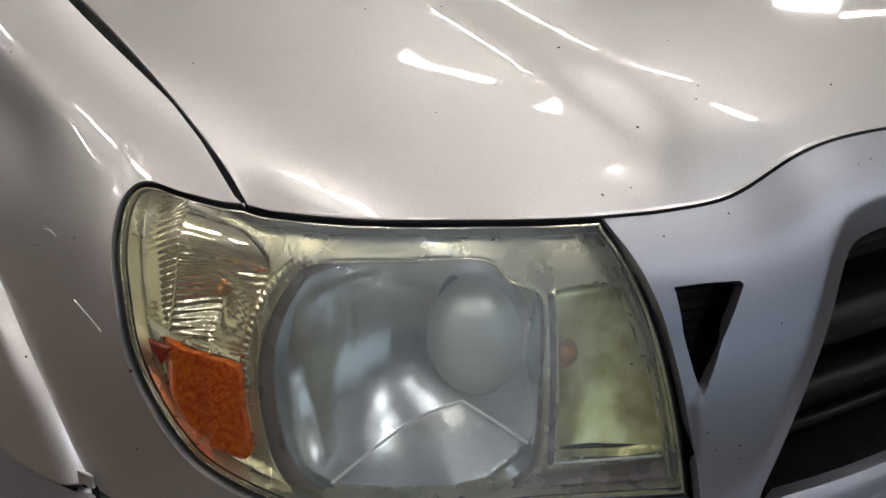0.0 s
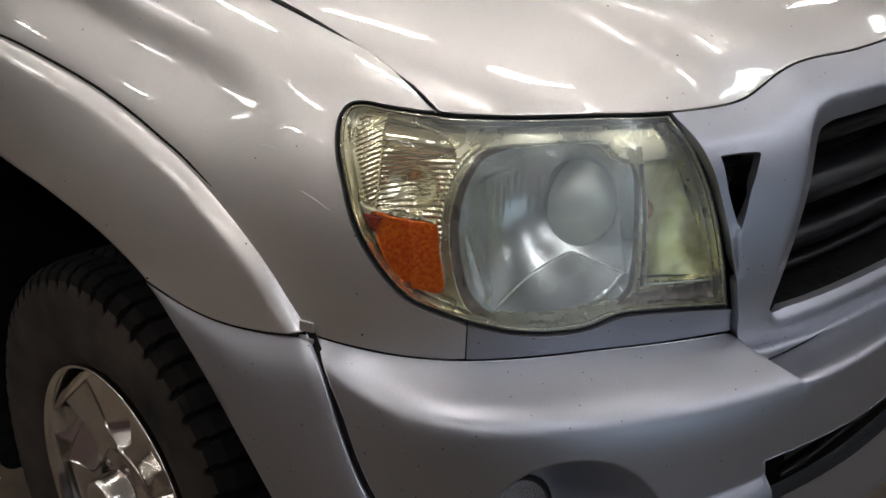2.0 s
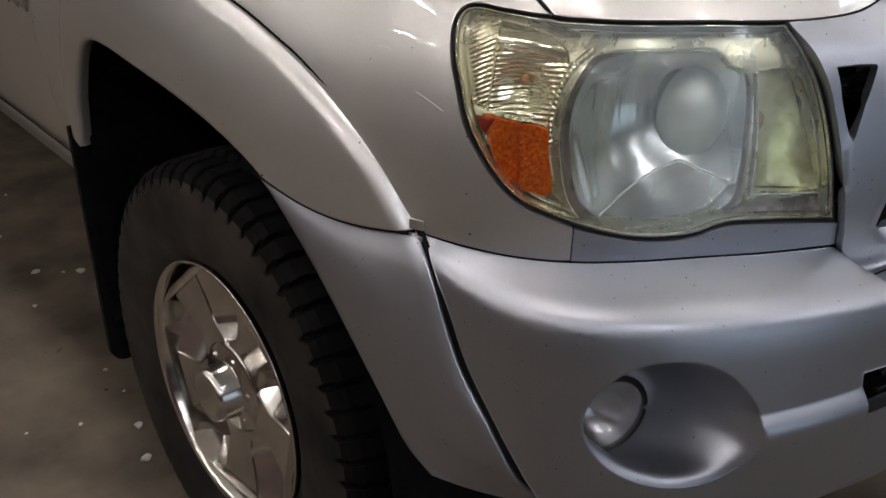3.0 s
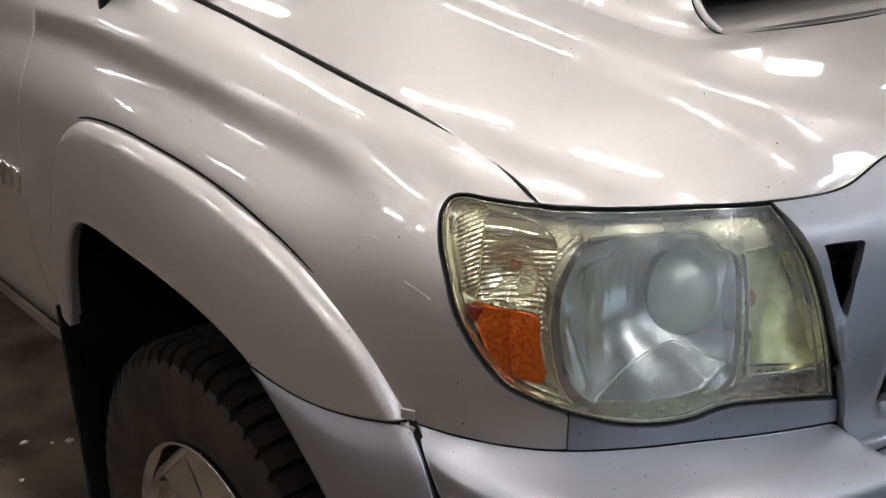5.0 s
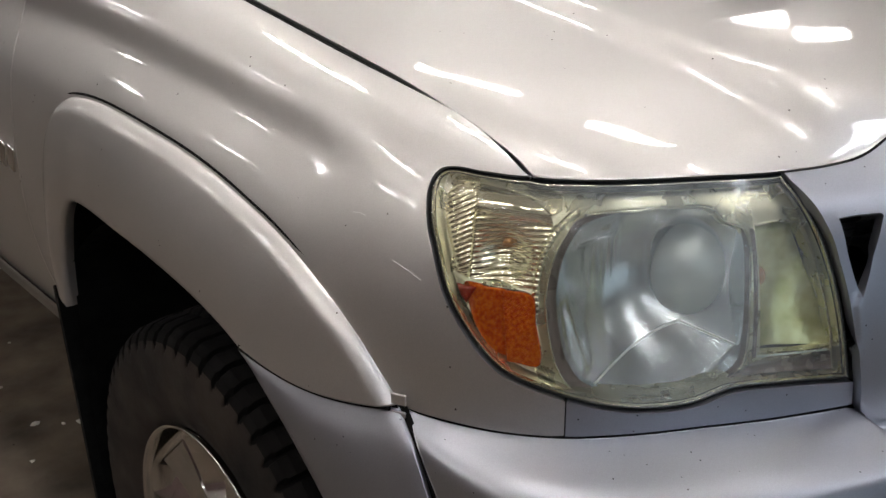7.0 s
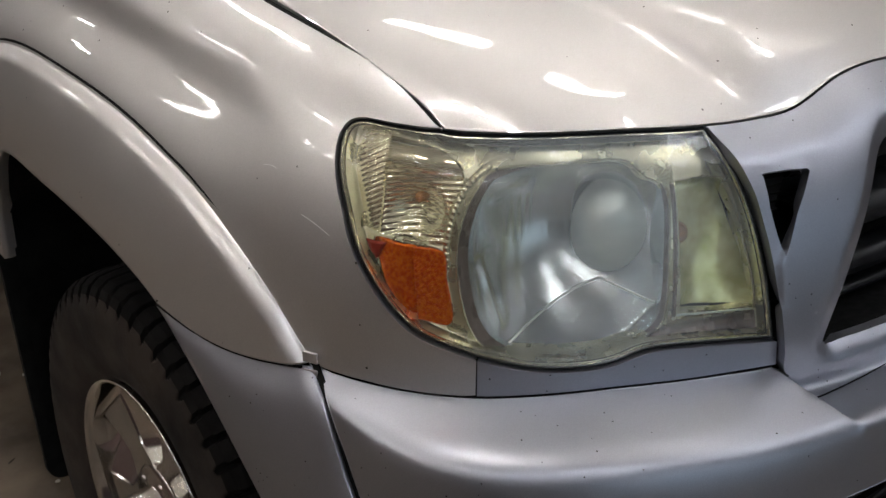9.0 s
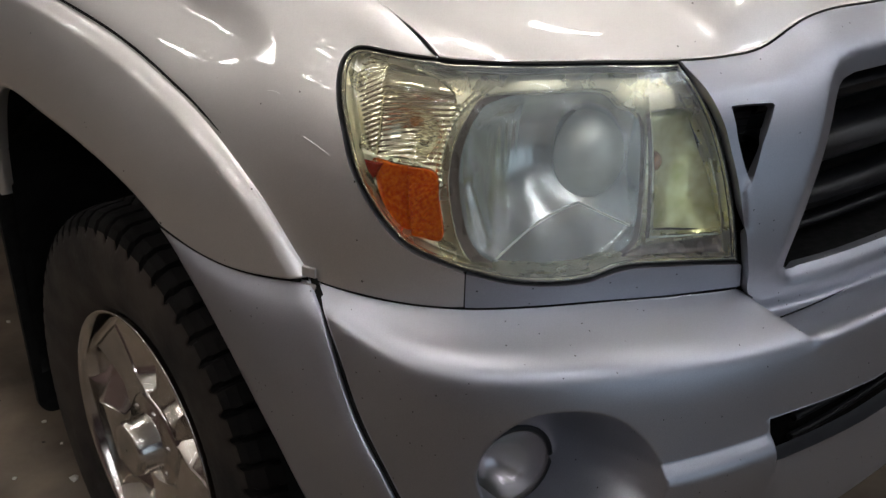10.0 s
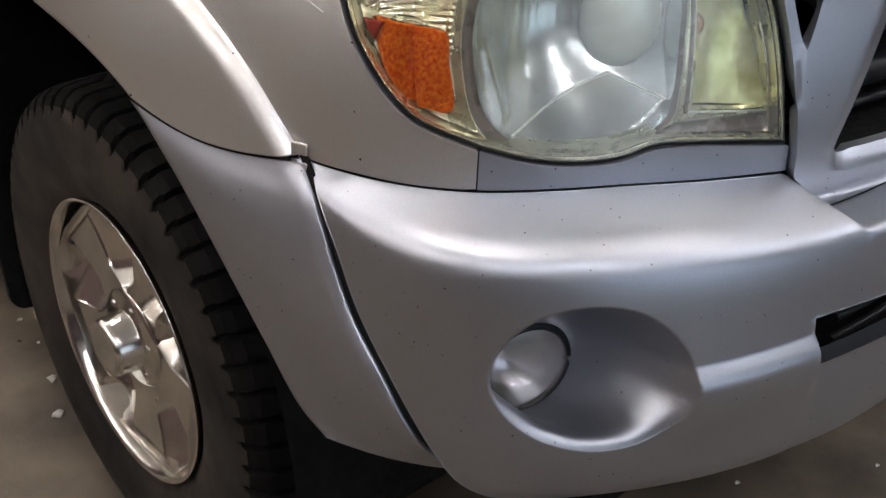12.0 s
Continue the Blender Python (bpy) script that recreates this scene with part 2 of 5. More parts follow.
def far_from(poly, p, d):
    a, b = poly[None], np.roll(poly, -1, 0)[None]
    q = p[:, None]
    ab = b - a
    t = np.clip(((q - a) * ab).sum(-1) / ((ab**2).sum(-1) + 1e-12), 0, 1)
    return np.linalg.norm(a + t[..., None] * ab - q, axis=-1).min(1) > d


def reach(poly, p):
    """How far the points p lie from the closed polygon."""
    a, b = poly[None], np.roll(poly, -1, 0)[None]
    q = p[:, None]
    ab = b - a
    t = np.clip(((q - a) * ab).sum(-1) / ((ab**2).sum(-1) + 1e-12), 0, 1)
    return np.linalg.norm(a + t[..., None] * ab - q, axis=-1).min(1)


def normals_at(surf, p, e=1e-3):
    du = surf(p[:, 0] + e, p[:, 1]) - surf(p[:, 0] - e, p[:, 1])
    dv = surf(p[:, 0], p[:, 1] + e) - surf(p[:, 0], p[:, 1] - e)
    n = np.cross(du, dv)
    return n / (np.linalg.norm(n, axis=1)[:, None] + 1e-12)


def panel(name, surf, poly, material, parent, holes=(), step=0.01, lip=0.012, flip=False, ring=0.0025, label="", extra=(), crisp=False):
    """Sheet metal: the 2D outline poly filled with small faces, laid on surf(a, b), its rim turned in by lip."""
    loops = [np.asarray(poly, float)] + [np.asarray(h, float) for h in holes]
    pts, edges, border = [], [], []
    for k, loop in enumerate(loops):
        base = len(pts)
        pts += [tuple(v) for v in loop]
        edges += [(base + i, base + (i + 1) % len(loop)) for i in range(len(loop))]
        border.append((base, len(loop)))
    lo, hi = loops[0].min(0), loops[0].max(0)
    gx, gy = np.meshgrid(np.arange(lo[0] + step / 2, hi[0], step), np.arange(lo[1] + step / 2, hi[1], step))
    grid = np.stack([gx.ravel(), gy.ravel()], 1)
    keep = inside(loops[0], grid) & far_from(loops[0], grid, step * 0.6)
    for h in loops[1:]:
        keep &= ~inside(h, grid) & far_from(h, grid, step * 0.6)
    for line in extra:
        ok = inside(loops[0], line) & far_from(loops[0], line, 0.0015)
        for h in loops[1:]:
            ok &= ~inside(h, line) & far_from(h, line, 0.0015)
        line = line[ok]
        pts += [tuple(v) for v in line]
        for i in np.flatnonzero(keep):
            keep[i] = ((line - grid[i]) ** 2).sum(1).min() > (0.3 * step) ** 2 if len(line) else True
    pts += [tuple(v) for v in grid[keep]]
    if ring:
        for k, loop in enumerate(loops):
            r = inset_ring(loop, ring if k == 0 else -ring)
            ok = far_from(loop, r, ring * 0.8) & (inside(loop, r) if k == 0 else ~inside(loop, r))
            pts += [tuple(v) for v in r[ok]]
    res = delaunay_2d_cdt([Vector(p) for p in pts], edges, [], 0, 1e-6, True)
    p2 = np.array([tuple(v) for v in res[0]])
    origin = res[3]
    tris = [list(f) for f in res[2]]
    mid = np.array([p2[f].mean(0) for f in tris])
    ok = inside(loops[0], mid)
    for h in loops[1:]:
        ok &= ~inside(h, mid)
    tris = [f for f, k in zip(tris, ok) if k]
    v3 = surf(p2[:, 0], p2[:, 1])
    nn = normals_at(surf, p2) * (-1 if flip else 1)
    verts = list(v3)
    faces = []
    for f in tris:
        a, b, c = p2[f]
        ccw = (b[0] - a[0]) * (c[1] - a[1]) - (b[1] - a[1]) * (c[0] - a[0]) > 0
        faces.append(f if ccw != flip else f[::-1])
    if lip:
        where = {}
        for new_i, olds in enumerate(origin):
            for o in olds:
                where.setdefault(o, new_i)
        for k, (base, count) in enumerate(border):
            depth = lip[k] if isinstance(lip, tuple) else lip
            ids = [where.get(base + i) for i in range(count)]
            ids = [i for i in ids if i is not None]
            low = {}
            for i in ids:
                if i not in low:
                    if crisp:
                        verts.append(v3[i])
                    low[i] = len(verts)
                    verts.append(v3[i] - nn[i] * depth)
            for a, b in zip(ids, ids[1:] + ids[:1]):
                if a != b:
                    faces.append([low[a] - 1, low[b] - 1, low[b], low[a]] if crisp else [a, b, low[b], low[a]])
    return link_mesh(name, verts, faces, material, parent, label)


def loft(name, rows, material, parent, closed=False, label="", flip=False):
    """Faces between rows of points of one length."""
    n = len(rows[0])
    verts = [v for r in rows for v in r]
    faces = []
    for i in range(len(rows) - 1):
        for j in range(n if closed else n - 1):
            a, b = i * n + j, i * n + (j + 1) % n
            f = [a, b, b + n, a + n]
            faces.append(f[::-1] if flip else f)
    return link_mesh(name, verts, faces, material, parent, label)


def strip(name, pts, normals, width, depth, material, parent):
    """A sealing strip that follows a gap between two panels, sunk by depth."""
    pts, normals = np.asarray(pts), np.asarray(normals)
    t = np.gradient(pts, axis=0)
    side = np.cross(t, normals)
    side /= np.linalg.norm(side, axis=1)[:, None] + 1e-9
    rows = [pts + side * width / 2 - normals * (depth * 1.6), pts + side * width / 4 - normals * depth, pts - side * width / 4 - normals * depth, pts - side * width / 2 - normals * (depth * 1.6)]
    return loft(name, rows, material, parent)


def block(bm, size, at, bevel=0.0):
    made = bmesh.ops.create_cube(bm, size=1.0)["verts"]
    bmesh.ops.scale(bm, vec=size, verts=made)
    bmesh.ops.translate(bm, vec=at, verts=made)
    if bevel:
        edges = list({e for v in made for e in v.link_edges})
        bmesh.ops.bevel(bm, geom=edges, offset=bevel, segments=2, affect="EDGES", profile=0.5)
    return bm


def tube(name, pts, radius, material, parent, closed=False, label="", sides=8):
    pts = np.asarray(pts, float)
    t = (np.roll(pts, -1, 0) - np.roll(pts, 1, 0)) if closed else np.gradient(pts, axis=0)
    t /= np.linalg.norm(t, axis=1)[:, None] + 1e-9
    ref = np.array([0.0, 0.0, 1.0]) if abs(t[:, 2]).mean() < 0.8 else np.array([1.0, 0.0, 0.0])
    u = np.cross(t, ref)
    u /= np.linalg.norm(u, axis=1)[:, None] + 1e-9
    v = np.cross(t, u)
    a = np.arange(sides) * 2 * math.pi / sides
    rows = [pts[i] + radius * (np.cos(a)[:, None] * u[i] + np.sin(a)[:, None] * v[i]) for i in range(len(pts))]
    if closed:
        rows.append(rows[0])
    return loft(name, rows, material, parent, closed=True, label=label)


# ---- the truck's body surface ----
PLAN_X = np.array([0, 0.25, 0.43, 0.50, 0.55, 0.607, 0.70, 0.79, 0.824, 0.868, 0.905, 0.925, 0.935, 0.94, 0.94, 0.94, 0.94])
PLAN_Y = np.array([-0.86, -0.853, -0.832, -0.815, -0.799, -0.78, -0.745, -0.692, -0.662, -0.60, -0.53, -0.44, -0.30, -0.10, 0.20, 0.55, 2.0])
EDGE_Z = [1.150, 1.143, 1.137, 1.114, 1.111, 1.113, 1.120, 1.121, 1.120, 1.121, 1.152, 1.172, 1.195, 1.23, 1.275, 1.31, 1.33]
EDGE_N = [0.095, 0.092, 0.085, 0.075, 0.07, 0.065, 0.060, 0.062, 0.066, 0.073, 0.105, 0.125, 0.135, 0.14, 0.14, 0.14, 0.14]
PLAN_S = np.r_[0, np.cumsum(np.hypot(np.diff(PLAN_X), np.diff(PLAN_Y)))]
SEAM_Y = [-0.60, -0.555, -0.52, -0.47, -0.36, -0.25, -0.13, 0.01, 0.11, 0.30, 0.55]
SEAM_Z = [1.110, 1.135, 1.152, 1.167, 1.186, 1.204, 1.225, 1.248, 1.262, 1.285, 1.305]


def glide(s, knots, values):
    """Smooth values between knots."""
    knots, v = np.asarray(knots, float), np.asarray(values, float)
    s = np.asarray(s, float)
    h = np.diff(knots)
    d = np.diff(v) / h
    m = np.r_[d[0], (h[:-1] * d[1:] + h[1:] * d[:-1]) / (h[:-1] + h[1:]), d[-1]]
    i = np.clip(np.searchsorted(knots, s, side="right") - 1, 0, len(knots) - 2)
    t = (s - knots[i]) / h[i]
    return (2 * t**3 - 3 * t**2 + 1) * v[i] + (t**3 - 2 * t**2 + t) * h[i] * m[i] + (3 * t**2 - 2 * t**3) * v[i + 1] + (t**3 - t**2) * h[i] * m[i + 1]


def ramp(t):
    t = np.clip(t, 0, 1)
    return t * t * (3 - 2 * t)


def softened(v, sigma):
    """Values 1 mm apart, smoothed; the ends keep their slope."""
    k = np.arange(-4 * sigma, 4 * sigma + 1)
    g = np.exp(-0.5 * (k / sigma) ** 2)
    pad = 4 * sigma
    low, high = 2 * v[0] - v[pad:0:-1], 2 * v[-1] - v[-2 : -pad - 2 : -1]
    return np.convolve(np.r_[low, v, high], g / g.sum(), "valid")


FINE_S = np.arange(0, PLAN_S[-1], 0.001)
FINE_X, FINE_Y = softened(glide(FINE_S, PLAN_S, PLAN_X), 14), softened(glide(FINE_S, PLAN_S, PLAN_Y), 14)
FINE_TX, FINE_TY = softened(np.gradient(FINE_X), 6), softened(np.gradient(FINE_Y), 6)


def plan(s):
    """The body's outline from above, s metres round from the middle of the front: place and outward normal."""
    q = np.abs(s)
    x, y = np.interp(q, FINE_S, FINE_X), np.interp(q, FINE_S, FINE_Y)
    tx, ty = np.interp(q, FINE_S, FINE_TX), np.interp(q, FINE_S, FINE_TY)
    n = np.hypot(tx, ty)
    side = np.where(np.asarray(s) < 0, 1.0, -1.0)
    return side * x, y, side * ty / n, -tx / n


def edge_of():
    """Height and inset of the upper edge, closely spaced: beside the hood it keeps to the hood's straight seam."""
    s = FINE_S
    x, y, nx, ny = plan(s)
    z, n = glide(s, PLAN_S, EDGE_Z), glide(s, PLAN_S, EDGE_N)
    seam_n = (np.abs(x) - 0.8025) / np.maximum(np.abs(nx), 0.3)
    seam_z = np.interp(y - ny * seam_n, SEAM_Y, SEAM_Z)
    f = ramp((s - 0.915) / 0.02)
    return s, softened(z * (1 - f) + seam_z * f, 7), softened(n * (1 - f) + seam_n * f, 7)


EDGE_S, EDGE_ZS, EDGE_NS = edge_of()


def edge_z(s):
    return np.interp(np.abs(s), EDGE_S, EDGE_ZS)


SWELL_S = [1.046, 1.146, 1.255, 1.369, 1.52, 1.69, 1.83]
SWELL_Z = [0.88, 0.971, 1.018, 1.046, 1.067, 1.078, 1.069]


def shell(s, z, out=0.0):
    """The body surface at s and the height z, moved outwards by out."""
    s, z = np.asarray(s, float), np.asarray(z, float)
    x, y, nx, ny = plan(s)
    top, lean = edge_z(s), np.interp(np.abs(s), EDGE_S, EDGE_NS)
    t = np.clip((z - 0.88) * 0.94 / (top - 0.88), 0, 0.9999)
    a = lean / (1 - (1 - 0.94**2.4) ** (1 / 2.4))
    n = a * (1 - (1 - t**2.4) ** (1 / 2.4)) + 0.06 * (np.maximum(0.88 - z, 0) / 0.28) ** 2 - out
    # below the rounded shoulder the fender stands steep in a band, then swells out to the flare
    q = np.abs(s)
    low = np.interp(q, SWELL_S, SWELL_Z)
    band_top = top - 0.036 - 0.0515 * np.clip(y + 0.44, 0, 1)
    band_low = band_top - 0.040
    steep = np.logaddexp(0, (z - band_low) / 0.007) * 0.007 - np.logaddexp(0, (z - band_top) / 0.0025) * 0.0025
    swell = np.clip((z - low) / (band_low - low), 0, 1.0)
    n = n + (0.0082 * ramp(swell) + 0.0047 * swell - 0.42 * steep) * ramp((q - 1.04) / 0.22)
    return np.stack([x - nx * n, y - ny * n, z + 0 * x], -1)


def shell_at(out):
    return lambda s, z: shell(s, z, out)


def outward(s):
    x, y, nx, ny = plan(np.asarray(s, float))
    return np.stack([nx, ny, 0 * nx], -1)


def on_shell(c, out=0.0):
    c = np.asarray(c)
    return shell(c[:, 0], c[:, 1], out)


truck = new("pickup_truck")
tagged(truck, "silver pickup truck with clouded headlights and chrome wheels, parked on concrete", "pickup truck")

# outline of the headlight, round and back along the lower edge
LAMP_LEFT = [(0.921, 1.119), (0.968, 1.1215), (1.008, 1.123), (1.029, 1.118), (1.035, 1.103), (1.026, 1.075), (1.011, 1.046), (0.996, 1.012), (0.977, 0.983), (0.952, 0.954), (0.924, 0.934), (0.867, 0.917)]
LAMP_LOW = [(0.867, 0.917), (0.820, 0.907), (0.780, 0.903), (0.737, 0.9045), (0.696, 0.914), (0.637, 0.909), (0.549, 0.897)]
LAMP_RIGHT = [(0.549, 0.897), (0.556, 0.930), (0.566, 0.975), (0.578, 1.022), (0.590, 1.060), (0.604, 1.091), (0.617, 1.110)]
lamp_top = np.stack([np.linspace(0.617, 0.921, 40), edge_z(np.linspace(0.617, 0.921, 40)) - 0.001], 1)
lamp_outline = np.vstack([through_points(LAMP_LEFT, 70)[:-1], through_points(LAMP_LOW, 60)[:-1], through_points(LAMP_RIGHT, 40)[:-1], lamp_top[:-1]])


def mirrored(ob, name=None):
    """The same part on the other side of the truck."""
    me = ob.data.copy()
    me.transform(Matrix.Diagonal((-1, 1, 1, 1)))
    me.flip_normals()
    twin = new(name or ob.name, me)
    twin.parent = ob.parent
    if "label" in ob:
        twin["label"] = ob["label"]
    return twin


# ---- hood ----


def front_edge():
    s = np.linspace(0, 0.93, 200)
    return np.abs(shell(s, edge_z(s))[:, 0]), shell(s, edge_z(s))[:, 1], edge_z(s)


FE_X, FE_Y, FE_Z = front_edge()


def hood_z(x, y):
    ax = np.abs(x)
    yf, zf = np.interp(ax, FE_X, FE_Y), np.interp(ax, FE_X, FE_Z)

    def flat(yy):
        base = 1.167 + 0.172 * (yy + 0.47) - 0.10 * np.maximum(yy + 0.05, 0) ** 2
        return base + 0.038 * (1 - (ax / 0.8) ** 2) + 0.006 * (1 - (ax / 0.8) ** 6) + (0.0135 + 0.0065 * ramp((-0.42 - yy) / 0.30)) * ramp((0.533 - ax) / 0.056)

    d = np.maximum(y - yf, 0)
    roll = 0.75 * np.maximum(1 - d / (0.13 + 0.06 * ramp((ax - 0.44) / 0.10) + 0.06 * ramp((ax - 0.56) / 0.16)), 0) ** 2 + 0.25 * np.maximum(1 - d / 0.05, 0) ** 2
    return flat(y) - (flat(yf) - zf) * roll


def hood_surface(x, y):
    x, y = np.asarray(x, float), np.asarray(y, float)
    return np.stack([x, y, hood_z(x, y)], -1)


gap = 0.0022
hx = np.linspace(-0.80 + gap, 0.80 - gap, 180)
hood_front = np.stack([hx, np.interp(np.abs(hx), FE_X, FE_Y) + 0.0008], 1)
hood_outline = np.vstack([hood_front, np.stack([np.full(60, 0.80 - gap), np.linspace(-0.56, 0.55, 60)], 1), np.stack([np.linspace(0.79, -0.79, 60), np.full(60, 0.55)], 1), np.stack([np.full(60, -0.80 + gap), np.linspace(0.55, -0.56, 60)], 1)])
panel("hood", hood_surface, hood_outline, PAINT, truck, step=0.012, lip=0.014, label="silver hood with a raised centre and an air scoop")


# raised scoop: a rounded frame leaning back, a cowl that falls to the hood behind it, a dark mouth
RIM_U = [(-0.250, 0.0), (-0.125, -0.003), (0.0, -0.004), (0.125, -0.003), (0.250, 0.0), (0.276, 0.010), (0.284, 0.035), (0.280, 0.070), (0.262, 0.092), (0.230, 0.098), (0.12, 0.104), (0.0, 0.106), (-0.12, 0.104), (-0.230, 0.098), (-0.262, 0.092), (-0.280, 0.070), (-0.284, 0.035), (-0.276, 0.010)]


def scoop_point(u, v, deep=0.0):
    u, v = np.asarray(u, float), np.asarray(v, float)
    y = -0.458 + 0.62 * v + deep + 0.06 * (u / 0.28) ** 2 * 0.5
    return np.stack([u, y, hood_z(u, np.full_like(u, -0.45)) + 0.0015 + 0.62 * v], -1)


hood_scoop = part("hood_scoop", bmesh.new(), PAINT, truck, "silver hood scoop with a dark mouth")
loop = through_points(RIM_U, 140, closed=True)
arc = through_points([(-0.276, 0.004), (-0.284, 0.035), (-0.280, 0.070), (-0.262, 0.092), (-0.230, 0.098), (0.0, 0.106), (0.230, 0.098), (0.262, 0.092), (0.280, 0.070), (0.284, 0.035), (0.276, 0.004)], 80)
tube("scoop_rim", scoop_point(arc[:, 0], arc[:, 1]), 0.0055, PAINT, hood_scoop)
wider = loop * np.array([1.045, 1.0]) + np.array([0, -0.002])
tube("scoop_groove", scoop_point(wider[:, 0], np.minimum(wider[:, 1], 0.09)) + np.array([0, -0.004, 0.0005]), 0.0014, RUBBER, hood_scoop, closed=True, sides=6)
small = loop * np.array([0.97, 0.90]) + np.array([0, 0.004])
loft("scoop_throat", [scoop_point(loop[:, 0], loop[:, 1]), scoop_point(small[:, 0], small[:, 1], 0.012), scoop_point(small[:, 0], small[:, 1], 0.03)], PAINT, hood_scoop, closed=True)
loft("scoop_duct", [scoop_point(small[:, 0], small[:, 1], 0.03), scoop_point(small[:, 0], small[:, 1] * 0.98, 0.16)], RUBBER, hood_scoop, closed=True)
fu = np.linspace(-0.268, 0.268, 30)
loft("scoop_floor", [scoop_point(fu, np.full(30, 0.0035 + 0.03 * g), 0.002 + 0.075 * g) for g in np.linspace(0, 1, 8)], PAINT, hood_scoop)
back = [scoop_point(small[:, 0] * f, 0.05 + (small[:, 1] - 0.05) * f, 0.16) for f in (1.0, 0.6, 0.2, 0.01)]
loft("mouth", back, RUBBER, hood_scoop, closed=True)
f = np.linspace(0, 1, 80)
foot = np.stack([-0.40 * np.cos(math.pi * f), -0.470 + 1.0 * np.sin(math.pi * f)], 1)
start = scoop_point(arc[:, 0], arc[:, 1])
rows = []
for g in np.linspace(0, 1, 14):
    xy = start[:, :2] * (1 - g) + foot * g
    tall = start[:, 2] - hood_z(start[:, 0], start[:, 1])
    rows.append(np.column_stack([xy, hood_z(xy[:, 0], xy[:, 1]) + tall * (1 - g) ** 1.6 - 0.002 * g]))
loft("scoop_cowl", rows, PAINT, hood_scoop)

# ---- fender: from the headlight back to the door, above the flare ----
FLARE_UP = [(1.046, 0.880), (1.066, 0.909), (1.102, 0.940), (1.146, 0.971), (1.197, 0.996), (1.255, 1.018), (1.30, 1.030), (1.369, 1.046), (1.447, 1.059), (1.52, 1.067), (1.60, 1.073), (1.69, 1.078), (1.764, 1.077), (1.825, 1.069), (1.866, 1.050), (1.90, 1.00), (1.925, 0.90), (1.94, 0.80), (1.945, 0.70)]
flare_up = through_points(FLARE_UP, 140)
BUMP_TOP = [(1.046, 0.8770), (0.99, 0.8745), (0.935, 0.8725), (0.868, 0.8755), (0.80, 0.8785), (0.72, 0.8785), (0.63, 0.8715), (0.545, 0.866)]
bump_top = through_points(BUMP_TOP, 80)
k = int(np.argmin(np.abs(bump_top[:, 0] - 0.868)))
door_s = PLAN_S[-2] - 0.03
fend_top_s = np.linspace(0.921, door_s, 120)
fend_top = np.stack([fend_top_s, edge_z(fend_top_s) - 0.001], 1)
under = flare_up[:110].copy()
under[:, 1] -= 0.02
under[:, 0] += 0.008
fender_outline = np.vstack([
    inset_ring(lamp_outline, -0.0015)[:69],
    [(0.8682, 0.915), (0.8682, 0.8785)],
    bump_top[: k - 1][::-1] + np.array([0, 0.002]),
    [(1.06, 0.885)],
    under[6:],
    np.stack([np.full(20, door_s), np.linspace(0.60, 1.29, 20)], 1),
    fend_top[::-1][1:],
])
fender = panel("fender", shell, fender_outline, PAINT, truck, step=0.008, lip=0.012, flip=True, crisp=True, label="silver front fender with small scratches")
mirrored(fender)

# filler between headlight and bumper
lamp_low = through_points(LAMP_LOW, 60)
filler_outline = np.vstack([lamp_low - np.array([0, 0.0015]), [(0.5475, 0.894)], bump_top[k + 1:][::-1] + np.array([0, 0.002]), [(0.8668, 0.8778)]])
filler_outline[:, 0] = np.minimum(filler_outline[:, 0], 0.8668)
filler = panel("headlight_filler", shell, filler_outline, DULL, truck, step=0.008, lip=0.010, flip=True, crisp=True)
mirrored(filler)

# ---- grille surround ----
GRILLE_LEFT = [(0.380, 1.0835), (0.402, 1.078), (0.416, 1.062), (0.431, 1.028), (0.456, 0.966), (0.472, 0.920), (0.482, 0.888), (0.482, 0.877), (0.470, 0.8755)]
gl = through_points(GRILLE_LEFT, 50)
grille_hole = np.vstack([gl, np.stack([np.linspace(0.46, -0.46, 60), np.full(60, 0.877)], 1), (gl * np.array([-1, 1]))[::-1], np.stack([np.linspace(-0.37, 0.37, 50), np.full(50, 1.0845)], 1)])
lamp_right = through_points(LAMP_RIGHT, 40)
SUR_LOW = [(0.545, 0.893), (0.542, 0.866), (0.530, 0.855), (0.512, 0.8485), (0.48, 0.850), (0.40, 0.852)]
sl = through_points(SUR_LOW, 30)
sur_top_s = np.linspace(0.6155, 0, 60)
half = np.vstack([np.stack([sur_top_s, edge_z(sur_top_s) - 0.0010], 1)[::-1], lamp_right[::-1][1:] - np.array([0.0025, 0]), sl[1:]])
surround_outline = np.vstack([half, np.stack([np.linspace(0.38, -0.38, 40), np.full(40, 0.852)], 1), (half * np.array([-1, 1]))[::-1][:-1]])
VENT = [(0.574, 1.0715), (0.546, 1.0712), (0.519, 1.0695), (0.5165, 1.067), (0.527, 1.050), (0.538, 1.032), (0.5535, 0.992), (0.561, 1.012), (0.569, 1.040)]
vent = np.vstack([np.linspace(VENT[i], VENT[(i + 1) % len(VENT)], 6)[:-1] for i in range(len(VENT))])


RIM = 0.026
POST_Z = [0.84, 0.925, 0.945, 0.965, 0.985, 1.067, 1.12]
POST_S = [0.560, 0.560, 0.551, 0.554, 0.5575, 0.521, 0.500]


